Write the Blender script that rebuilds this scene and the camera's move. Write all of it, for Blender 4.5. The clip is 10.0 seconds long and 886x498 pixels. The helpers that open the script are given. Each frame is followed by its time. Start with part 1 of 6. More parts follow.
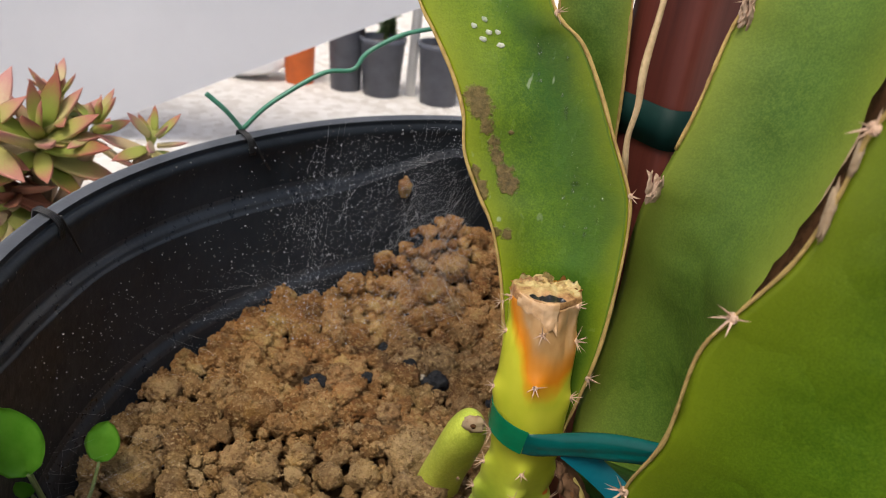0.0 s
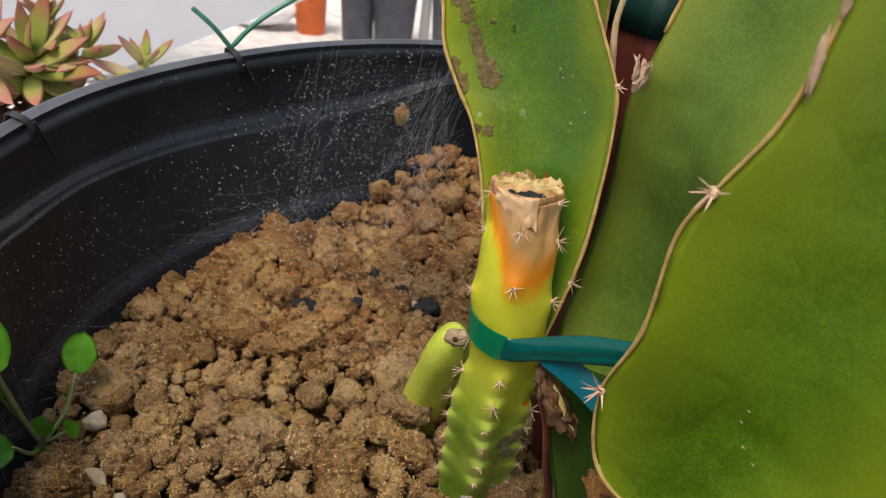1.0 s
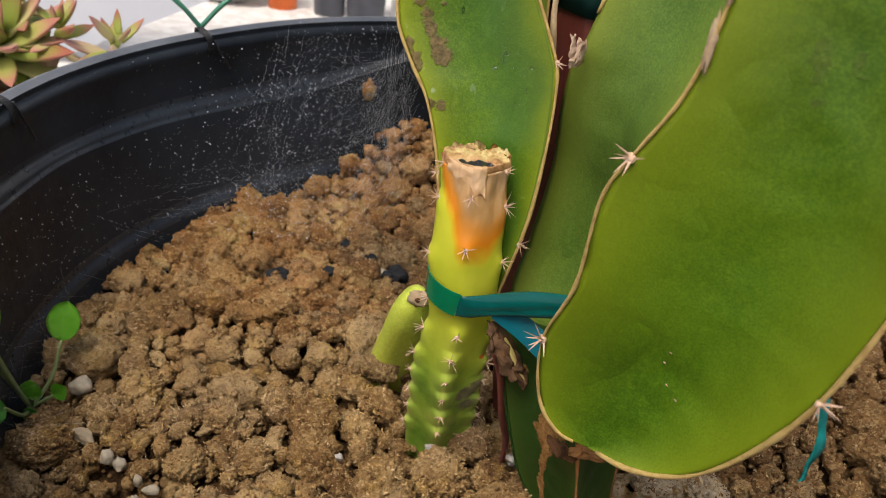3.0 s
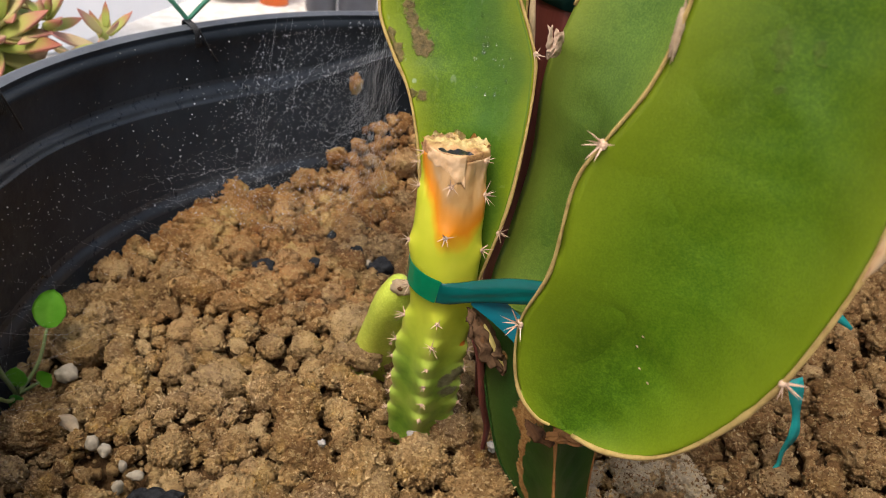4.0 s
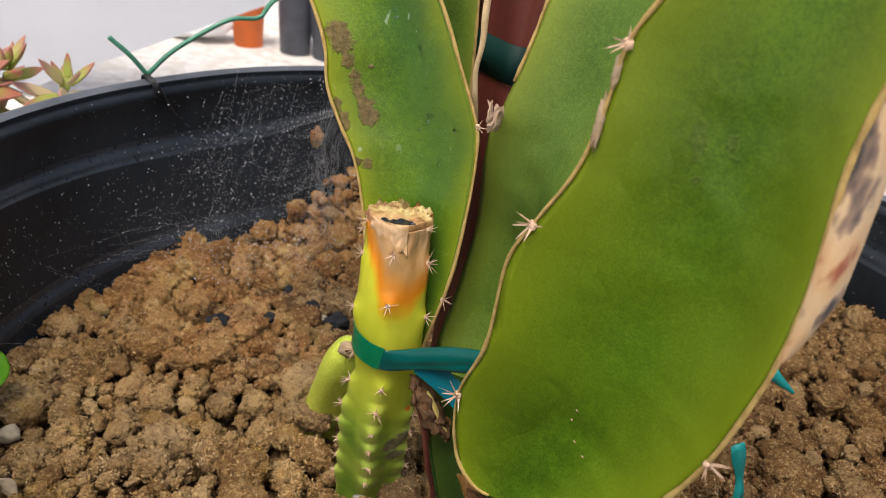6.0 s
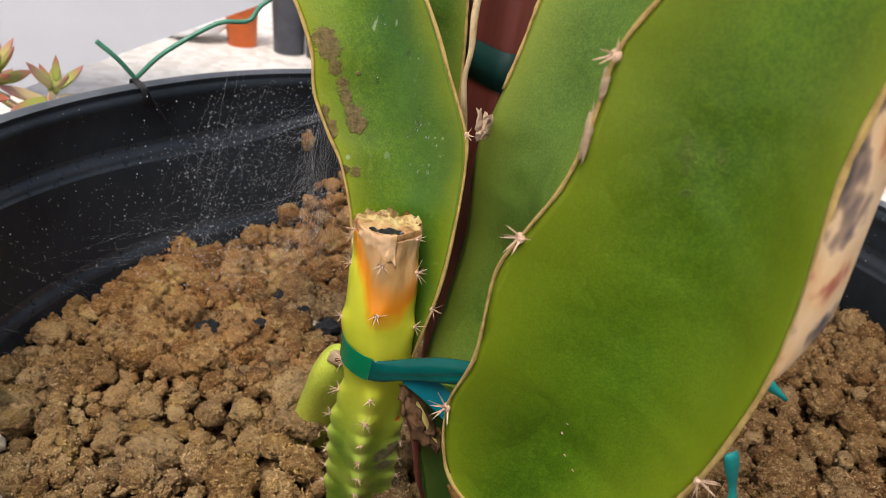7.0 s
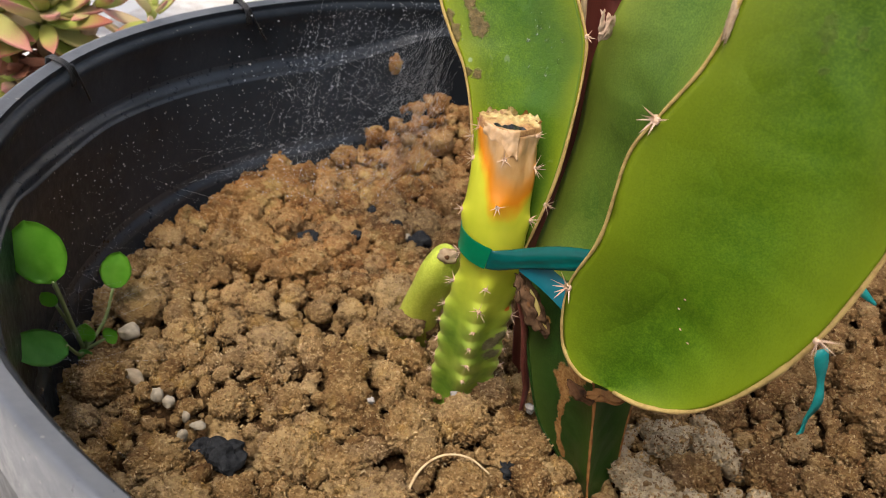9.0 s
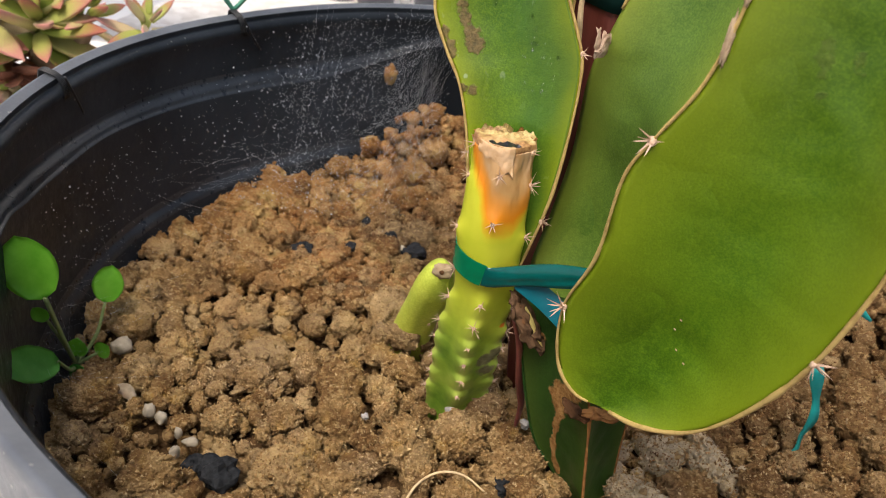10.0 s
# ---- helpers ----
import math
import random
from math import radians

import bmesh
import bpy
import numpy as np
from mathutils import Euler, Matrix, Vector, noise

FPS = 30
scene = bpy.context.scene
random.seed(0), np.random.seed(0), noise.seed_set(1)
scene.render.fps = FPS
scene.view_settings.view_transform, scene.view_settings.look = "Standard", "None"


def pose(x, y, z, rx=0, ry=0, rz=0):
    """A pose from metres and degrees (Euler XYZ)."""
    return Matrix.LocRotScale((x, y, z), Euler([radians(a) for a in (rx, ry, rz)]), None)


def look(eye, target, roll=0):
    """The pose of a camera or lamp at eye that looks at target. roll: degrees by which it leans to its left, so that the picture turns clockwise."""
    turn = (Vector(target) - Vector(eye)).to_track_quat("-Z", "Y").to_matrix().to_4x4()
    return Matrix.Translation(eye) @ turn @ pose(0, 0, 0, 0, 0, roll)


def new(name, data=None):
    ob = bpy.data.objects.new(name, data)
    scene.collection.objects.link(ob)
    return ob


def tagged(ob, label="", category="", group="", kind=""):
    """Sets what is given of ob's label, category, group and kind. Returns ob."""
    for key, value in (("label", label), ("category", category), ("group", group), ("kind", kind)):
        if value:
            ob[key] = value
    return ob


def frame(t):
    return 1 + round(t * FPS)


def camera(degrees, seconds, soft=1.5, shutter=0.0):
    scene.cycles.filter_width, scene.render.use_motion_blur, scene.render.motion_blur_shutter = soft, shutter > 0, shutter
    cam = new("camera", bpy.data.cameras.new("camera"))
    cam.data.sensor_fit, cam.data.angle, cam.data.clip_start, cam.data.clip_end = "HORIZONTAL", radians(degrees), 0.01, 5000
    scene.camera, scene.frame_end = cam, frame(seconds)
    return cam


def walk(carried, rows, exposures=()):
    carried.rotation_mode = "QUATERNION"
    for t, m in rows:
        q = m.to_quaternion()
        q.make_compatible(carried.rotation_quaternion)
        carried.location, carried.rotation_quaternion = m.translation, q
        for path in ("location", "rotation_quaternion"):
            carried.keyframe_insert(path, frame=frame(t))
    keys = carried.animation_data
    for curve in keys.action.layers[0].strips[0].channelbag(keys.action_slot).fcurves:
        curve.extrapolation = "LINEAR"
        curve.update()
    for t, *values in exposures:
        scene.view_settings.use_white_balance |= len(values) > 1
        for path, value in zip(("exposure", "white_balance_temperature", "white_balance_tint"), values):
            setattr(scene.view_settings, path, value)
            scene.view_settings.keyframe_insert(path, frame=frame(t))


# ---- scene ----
cam = camera(58.01, 10.0, soft=1.0)
cam.data.dof.use_dof = True
cam.data.dof.focus_distance = 0.22
cam.data.dof.aperture_fstop = 32.0
PATH = [
    (0, (-0.07652, -0.22081, 0.20616), (-0.07139, -0.03984, 0.12116), 7.405),
    (0.5, (-0.07041, -0.21859, 0.19698), (-0.06790, -0.04012, 0.10675), 7.478),
    (1, (-0.06494, -0.21897, 0.18909), (-0.06237, -0.04248, 0.09503), 7.698),
    (1.5, (-0.06588, -0.22692, 0.19190), (-0.06258, -0.05132, 0.09622), 7.537),
    (2, (-0.06148, -0.22801, 0.19682), (-0.05700, -0.05210, 0.10177), 7.628),
    (2.5, (-0.05924, -0.23104, 0.19702), (-0.05313, -0.05578, 0.10086), 7.472),
    (3, (-0.05957, -0.23503, 0.19592), (-0.05098, -0.06149, 0.09687), 7.638),
    (3.2, (-0.05849, -0.23689, 0.19338), (-0.04889, -0.06404, 0.09322), 7.732),
    (4.3, (-0.05627, -0.24074, 0.19615), (-0.04568, -0.06659, 0.09839), 8.295),
    (4.5, (-0.05891, -0.24184, 0.19478), (-0.04835, -0.06693, 0.09835), 8.432),
    (5, (-0.05987, -0.24217, 0.19832), (-0.04816, -0.06624, 0.10391), 8.852),
    (5.5, (-0.05437, -0.23855, 0.20227), (-0.04106, -0.06168, 0.10986), 8.988),
    (6, (-0.04893, -0.23737, 0.20459), (-0.03323, -0.05949, 0.11452), 9.310),
    (6.2, (-0.04704, -0.23538, 0.20681), (-0.03043, -0.05718, 0.11754), 9.406),
    (7.3, (-0.04789, -0.23370, 0.20604), (-0.03116, -0.05683, 0.11418), 9.276),
    (7.5, (-0.05033, -0.23587, 0.20639), (-0.03427, -0.06006, 0.11241), 9.132),
    (8, (-0.06552, -0.25018, 0.20070), (-0.05317, -0.07627, 0.10271), 8.874),
    (8.5, (-0.07102, -0.25255, 0.19681), (-0.06196, -0.08028, 0.09560), 8.871),
    (9, (-0.06721, -0.25524, 0.19766), (-0.05946, -0.08383, 0.09492), 8.894),
    (9.5, (-0.06498, -0.25640, 0.20243), (-0.05727, -0.08493, 0.09977), 8.937),
    (10, (-0.06769, -0.25221, 0.20021), (-0.05876, -0.08026, 0.09846), 9.221),
]
walk(cam, [(t, look(eye, target, roll)) for t, eye, target, roll in PATH], exposures=[(0.0, -0.30), (0.5, -0.23), (1.5, -0.20), (2.5, -0.17), (4.5, 0.16), (6.0, -0.05), (7.5, -0.10), (9.0, 0.14), (10.0, 0.14)])

# ---- light: bright overcast sky with a wide, weak sun ----
world = bpy.data.worlds.new("overcast_sky")
scene.world = world
world.use_nodes = True
wn = world.node_tree
sky = wn.nodes.new("ShaderNodeTexSky")
sky.sky_type = 'NISHITA'
sky.sun_disc = False
sky.sun_elevation, sky.sun_rotation = radians(63), radians(-152)
sky.air_density, sky.dust_density, sky.ozone_density = 1.0, 6.0, 1.0
wn.nodes["Background"].inputs["Strength"].default_value = 0.17
wn.links.new(sky.outputs[0], wn.nodes["Background"].inputs["Color"])
sun = new("sun", bpy.data.lights.new("sun", 'SUN'))
sun.data.energy, sun.data.angle, sun.data.color = 2.3, radians(24), (1.0, 0.95, 0.88)
sun.matrix_world = look((-0.48, -0.90, 2.0), (0, 0, 0))

# ---- materials ----


class Mat:
    """A node material under construction."""

    def __init__(self, name, rough=0.5, metal=0.0, spec=0.5):
        self.m = bpy.data.materials.new(name)
        self.m.use_nodes = True
        self.t = self.m.node_tree
        self.b = self.t.nodes["Principled BSDF"]
        self.set(self.b, "Roughness", rough)
        self.set(self.b, "Metallic", metal)
        self.set(self.b, "Specular IOR Level", spec)
        co = self.n("ShaderNodeTexCoord")
        self.object_co = co.outputs["Object"]
        self.world_co = self.n("ShaderNodeNewGeometry").outputs["Position"]

    def n(self, kind, **props):
        node = self.t.nodes.new(kind)
        for key, value in props.items():
            setattr(node, key, value)
        return node

    def set(self, node, key, value):
        if isinstance(value, bpy.types.NodeSocket):
            self.t.links.new(value, node.inputs[key])
        else:
            node.inputs[key].default_value = value

    def noise(self, scale, detail=4.0, rough=0.55, co=None, stretch=None):
        node = self.n("ShaderNodeTexNoise")
        self.set(node, "Scale", scale)
        self.set(node, "Detail", detail)
        self.set(node, "Roughness", rough)
        src = co or self.object_co
        if stretch:
            mp = self.n("ShaderNodeMapping")
            self.set(mp, "Vector", src)
            self.set(mp, "Scale", stretch)
            src = mp.outputs[0]
        self.set(node, "Vector", src)
        return node.outputs["Fac"]

    def voronoi(self, scale, feature='F1', out="Distance"):
        node = self.n("ShaderNodeTexVoronoi", feature=feature)
        self.set(node, "Scale", scale)
        self.set(node, "Vector", self.object_co)
        return node.outputs[out]

    def ramp(self, fac, *stops):
        node = self.n("ShaderNodeValToRGB")
        el = node.color_ramp.elements
        while len(el) < len(stops):
            el.new(0.5)
        for e, (p, c) in zip(el, stops):
            e.position = p
            e.color = (*c, 1) if len(c) == 3 else c
        self.set(node, "Fac", fac)
        return node.outputs["Color"]

    def mix(self, fac, a, b, mode='MIX'):
        node = self.n("ShaderNodeMix", data_type='RGBA', blend_type=mode)
        ins = [s for s in node.inputs if s.enabled]
        for s, v in zip(ins, (fac, a, b)):
            if isinstance(v, bpy.types.NodeSocket):
                self.t.links.new(v, s)
            elif s.type == 'RGBA':
                s.default_value = (*v, 1)
            else:
                s.default_value = v
        return [s for s in node.outputs if s.enabled][0]

    def math(self, op, a, b=0.0, clamp=False):
        node = self.n("ShaderNodeMath", operation=op, use_clamp=clamp)
        for s, v in zip(node.inputs, (a, b)):
            if isinstance(v, bpy.types.NodeSocket):
                self.t.links.new(v, s)
            else:
                s.default_value = v
        return node.outputs[0]

    def attr(self, name):
        return self.n("ShaderNodeAttribute", attribute_name=name).outputs["Fac"]

    def rand(self):
        return self.n("ShaderNodeObjectInfo").outputs["Random"]

    def island(self):
        return self.n("ShaderNodeNewGeometry").outputs["Random Per Island"]

    def axis(self, which):
        node = self.n("ShaderNodeSeparateXYZ")
        self.set(node, "Vector", self.object_co)
        return node.outputs[which]

    def bump(self, height, strength=0.3, dist=0.001):
        node = self.n("ShaderNodeBump")
        self.set(node, "Height", height)
        self.set(node, "Strength", strength)
        self.set(node, "Distance", dist)
        old = self.b.inputs["Normal"].links
        if old:
            self.t.links.new(old[0].from_socket, node.inputs["Normal"])
        self.set(self.b, "Normal", node.outputs[0])

    def done(self, colour, translucent=0.0):
        self.set(self.b, "Base Color", colour)
        if translucent:
            tr = self.n("ShaderNodeBsdfTranslucent")
            self.set(tr, "Color", colour)
            ms = self.n("ShaderNodeMixShader")
            self.set(ms, 0, translucent)
            self.t.links.new(self.b.outputs[0], ms.inputs[1])
            self.t.links.new(tr.outputs[0], ms.inputs[2])
            self.t.links.new(ms.outputs[0], self.t.nodes["Material Output"].inputs["Surface"])
        return self.m


def simple(name, colour, rough=0.5, vary=0.15, scale=200.0, bump=0.2, **kw):
    k = Mat(name, rough, **kw)
    lo, hi = [tuple(max(0.0, c * f) for c in colour) for f in (1 - vary, 1 + vary)]
    f = k.noise(scale)
    k.bump(f, bump, 0.0006)
    return k.done(k.ramp(f, (0.3, lo), (0.7, hi)))


def cactus_skin(name, dark, mid, light, rough=0.38, band=None, cork_tone=((0.09, 0.055, 0.03), (0.34, 0.225, 0.125)), cover=0.84, margin=2.6):
    """Fleshy green skin: mottled at two scales, paler towards the ribs, with fine pores, corky scars and a bluish waxy
    band holding painted valley shade.
    """
    k = Mat(name, rough, spec=0.27)
    big = k.noise(26.0, 2.0, 0.45, stretch=(1, 1, 0.6))
    mid_n = k.noise(130.0, 4.0, 0.6, stretch=(1, 1, 0.6))
    fine = k.noise(520.0, 5.0, 0.7)
    c = k.ramp(big, (0.34, dark), (0.51, mid), (0.68, light))
    c = k.mix(k.ramp(mid_n, (0.36, (0.26, 0.26, 0.26)), (0.60, (0, 0, 0))), c, dark)
    c = k.mix(k.ramp(fine, (0.44, (0, 0, 0)), (0.72, (0.26, 0.26, 0.26))), c, tuple(x * 1.35 for x in light))
    pores = k.noise(1900.0, 2.0, 0.5)
    c = k.mix(k.ramp(pores, (0.46, (0, 0, 0)), (0.66, (0.17, 0.17, 0.17))), c, tuple(x * 1.5 for x in light))
    c = k.mix(k.ramp(pores, (0.34, (0.30, 0.30, 0.30)), (0.48, (0, 0, 0))), c, dark)
    c = k.mix(k.math('MULTIPLY', k.math('POWER', k.attr("rib"), margin), 0.8), c, (light[0] * 1.5, light[1] * 1.18, light[2]))
    if band:
        edge = k.math('ADD', k.attr("across"), k.math('MULTIPLY', k.math('SUBTRACT', k.noise(55.0, 3.0), 0.5), 0.5))
        # Band across the face: waxy bluish coat, with valley shade painted in.
        bloom_shade = k.ramp(edge, (0.38, (0, 0, 0)), (0.62, (0.62, 0.62, 0.62)), (0.80, (0.62, 0.62, 0.62)), (0.98, (0.2, 0.2, 0.2)))
        c = k.mix(bloom_shade, c, k.mix(mid_n, band, tuple(x * 1.7 for x in band)))
    if band:
        marks = k.ramp(k.noise(340.0, 2.0, 0.5, stretch=(1, 1, 0.4)), (0.68, (0, 0, 0)), (0.74, (0.5, 0.5, 0.5)))
        where = k.ramp(k.noise(38.0, 2.0), (0.50, (0, 0, 0)), (0.62, (1, 1, 1)))
        c = k.mix(k.math('MULTIPLY', marks, where), c, (0.42, 0.50, 0.34))
    rag = k.math('ADD', k.attr("scar"), k.math('MULTIPLY', k.math('SUBTRACT', k.noise(420.0, 4.0, 0.7), 0.5), 1.1))
    mask = k.ramp(rag, (0.42, (0, 0, 0)), (0.60, (1, 1, 1)))
    cork_c = k.ramp(k.noise(650.0, 4.0, 0.7), (0.35, cork_tone[0]), (0.65, cork_tone[1]))
    c = k.mix(k.math('MULTIPLY', mask, cover), c, cork_c)
    k.set(k.b, "Roughness", k.math('ADD', k.math('MULTIPLY', mask, 0.4), k.math('ADD', rough - 0.08, k.math('MULTIPLY', mid_n, 0.18))))
    k.bump(pores, 0.22, 0.0003)
    k.bump(fine, 0.30, 0.0005)
    k.bump(mid_n, 0.14, 0.0012)
    k.bump(k.math('MULTIPLY', mask, k.noise(700.0)), 0.95 * cover - 0.15, 0.0009)
    k.set(k.b, "Coat Weight", 0.06)
    k.set(k.b, "Coat Roughness", 0.25)
    return k.done(c, 0.10)


SKIN_PAD = cactus_skin("pad_skin", (0.040, 0.100, 0.004), (0.078, 0.161, 0.006), (0.136, 0.226, 0.010), cork_tone=((0.055, 0.080, 0.012), (0.105, 0.120, 0.034)), cover=0.45, margin=1.9)
SKIN_WING = cactus_skin("wing_skin", (0.038, 0.100, 0.005), (0.085, 0.168, 0.008), (0.180, 0.270, 0.012), 0.24, (0.024, 0.080, 0.013), ((0.065, 0.034, 0.018), (0.205, 0.125, 0.058)))
SKIN_STEM = cactus_skin("stem_skin", (0.056, 0.118, 0.014), (0.098, 0.180, 0.026), (0.160, 0.245, 0.034), 0.42)
SKIN_BASE = cactus_skin("old_stem_skin", (0.012, 0.042, 0.007), (0.022, 0.066, 0.010), (0.044, 0.095, 0.016), 0.4, cork_tone=((0.28, 0.11, 0.028), (0.60, 0.32, 0.11)))


def cork(name, colour, dark):
    k = Mat(name, 0.8, spec=0.15)
    f = k.noise(260.0, 5.0, 0.65)
    g = k.noise(900.0, 3.0)
    k.bump(f, 0.6, 0.0006)
    return k.done(k.mix(k.math('MULTIPLY', g, 0.4), k.ramp(f, (0.32, dark), (0.55, colour)), tuple(c * 1.2 for c in colour)))


RIB = cork("corky_rib", (0.44, 0.31, 0.11), (0.26, 0.16, 0.055))
RIB_GREY = cork("grey_rib_scab", (0.40, 0.30, 0.19), (0.22, 0.13, 0.07))
RIB_PALE = cork("pale_rib", (0.46, 0.36, 0.12), (0.30, 0.22, 0.07))
SCAB = cork("brown_scab", (0.36, 0.165, 0.052), (0.12, 0.050, 0.017))
SCAB_DARK = cork("dark_scab", (0.125, 0.058, 0.024), (0.022, 0.010, 0.005))
BRACT = cork("dark_bract", (0.12, 0.066, 0.034), (0.012, 0.007, 0.004))
HUSK = cork("dry_husk", (0.46, 0.33, 0.24), (0.20, 0.11, 0.07))
SCRAPE = cork("pale_scrape", (0.50, 0.52, 0.42), (0.30, 0.36, 0.22))
ROOT = cork("aerial_root", (0.62, 0.47, 0.27), (0.42, 0.29, 0.15))
SPINE = simple("spine", (0.56, 0.38, 0.26), 0.5, 0.25)
FELT = simple("areole_felt", (0.46, 0.22, 0.12), 0.9, 0.3, 900.0)


def dry_margin():
    k = Mat("dried_margin", 0.6)
    f = k.noise(110.0, 3.0, 0.5, stretch=(1.2, 1.2, 0.6))
    c = k.ramp(f, (0.36, (0.05, 0.045, 0.045)), (0.43, (0.24, 0.16, 0.11)), (0.48, (0.56, 0.40, 0.23)), (0.58, (0.54, 0.34, 0.17)), (0.64, (0.30, 0.09, 0.04)), (0.72, (0.16, 0.03, 0.015)))
    k.bump(k.noise(300.0), 0.5, 0.0006)
    return k.done(c)


DRY = dry_margin()


def stub_skin():
    """Yellow-green shoot, greener at the foot, whose top has shrivelled to orange and tan."""
    k = Mat("stub_skin", 0.32, spec=0.5)
    z = k.axis("Z")
    wob = k.math('MULTIPLY', k.math('SUBTRACT', k.noise(130.0, 4.0, 0.6), 0.5), 0.9)
    foot = k.ramp(k.noise(75.0, 4.0, 0.6), (0.34, (0.13, 0.26, 0.024)), (0.52, (0.27, 0.42, 0.040)), (0.70, (0.40, 0.53, 0.075)))
    # Rows of areoles paler, so shadow between ribs sits in the colour.
    foot = k.mix(k.math('MULTIPLY', k.attr("rib"), 0.7), foot, (0.56, 0.68, 0.13))
    up = k.ramp(k.math('ADD', k.math('DIVIDE', z, 0.13), k.math('MULTIPLY', wob, 0.10)), (0.34, (0, 0, 0)), (0.56, (1, 1, 1)))
    c = k.mix(up, foot, k.ramp(k.noise(60.0, 3.0), (0.35, (0.57, 0.62, 0.035)), (0.65, (0.70, 0.70, 0.055))))
    d = k.math('ADD', k.attr("dry"), k.math('ADD', k.math('MULTIPLY', wob, 0.35), k.math('MULTIPLY', k.math('SUBTRACT', k.noise(48.0, 2.0), 0.5), 0.9)))
    dried = k.ramp(k.math('MULTIPLY', k.math('ADD', d, 0.5), 0.4), (0.10, (0.72, 0.66, 0.04)), (0.17, (0.80, 0.47, 0.025)), (0.25, (0.80, 0.265, 0.012)), (0.36, (0.68, 0.275, 0.045)), (0.48, (0.56, 0.32, 0.120)), (0.80, (0.56, 0.36, 0.190)))
    c = k.mix(k.ramp(k.math('ADD', d, 0.5), (0.12, (0, 0, 0)), (0.32, (1, 1, 1))), c, dried)
    inside = k.ramp(d, (0.45, (0, 0, 0)), (0.9, (1, 1, 1)))
    cream = k.ramp(k.noise(95.0, 4.0, 0.65, stretch=(1, 1, 0.6)), (0.50, (0, 0, 0)), (0.64, (0.7, 0.7, 0.7)))
    c = k.mix(k.math('MULTIPLY', cream, inside), c, (0.66, 0.46, 0.30))
    brown = k.ramp(k.math('ADD', k.noise(110.0, 4.0, 0.65, stretch=(1, 1, 0.6)), k.math('MULTIPLY', k.axis("X"), 9.0)), (0.52, (0, 0, 0)), (0.66, (0.85, 0.85, 0.85)))
    c = k.mix(k.math('MULTIPLY', brown, inside), c, (0.47, 0.23, 0.075))
    rag = k.math('ADD', k.attr("scar"), k.math('MULTIPLY', k.math('SUBTRACT', k.noise(330.0, 4.0, 0.7), 0.5), 0.9))
    mask = k.ramp(rag, (0.42, (0, 0, 0)), (0.62, (0.9, 0.9, 0.9)))
    c = k.mix(mask, c, k.ramp(k.noise(500.0, 4.0), (0.35, (0.10, 0.080, 0.045)), (0.65, (0.23, 0.20, 0.12))))
    fleck = k.ramp(k.math('ADD', k.attr("fleck"), k.math('MULTIPLY', k.math('SUBTRACT', k.noise(600.0, 3.0), 0.5), 0.8)), (0.48, (0, 0, 0)), (0.60, (1, 1, 1)))
    c = k.mix(fleck, c, (0.72, 0.20, 0.02))
    k.set(k.b, "Roughness", k.math('ADD', 0.30, k.math('MULTIPLY', mask, 0.5)))
    k.bump(k.noise(240.0, 4.0), 0.2, 0.0006)
    return k.done(c, 0.14)


STUB = stub_skin()
SHOOT = cactus_skin("shoot_skin", (0.46, 0.55, 0.055), (0.60, 0.66, 0.085), (0.70, 0.75, 0.15), 0.36)
CHAR = simple("blackened_tissue", (0.012, 0.012, 0.014), 0.25, 0.4, 400.0, 0.5)


def plastic_black(name, low, high, rough, spec=0.22):
    """Worn black pot plastic: faint dust film, scuffs and mineral specks."""
    k = Mat(name, rough, spec=spec)
    dust = k.noise(14.0, 6.0, 0.65)
    fine = k.noise(260.0, 5.0, 0.7)
    speck = k.ramp(k.voronoi(260.0), (0.07, (1, 1, 1)), (0.12, (0, 0, 0)))
    keep = k.ramp(k.noise(31.0), (0.42, (0, 0, 0)), (0.58, (1, 1, 1)))
    c = k.mix(k.ramp(dust, (0.35, (0, 0, 0)), (0.75, (1, 1, 1))), low, high)
    c = k.mix(k.math('MULTIPLY', k.math('MULTIPLY', speck, keep), 0.75), c, (0.36, 0.34, 0.30))
    k.set(k.b, "Roughness", k.ramp(fine, (0.3, (rough - 0.08,) * 3), (0.7, (rough + 0.14,) * 3)))
    k.bump(fine, 0.15, 0.0006)
    k.bump(dust, 0.25, 0.004)
    return k.done(c)


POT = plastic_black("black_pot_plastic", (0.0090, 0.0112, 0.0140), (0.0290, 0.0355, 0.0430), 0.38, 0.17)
# Rim lip: worn grey, paled further to stand for sky sheen.
POT_RIM = plastic_black("weathered_sky_sheen_rim", (0.045, 0.050, 0.058), (0.150, 0.160, 0.178), 0.34, 0.55)
# Ledges: dust film paled a little, standing for the sky's sheen.
POT_LEDGE = plastic_black("dusty_ledge_sheen", (0.0080, 0.0098, 0.0125), (0.036, 0.042, 0.050), 0.30, 0.36)


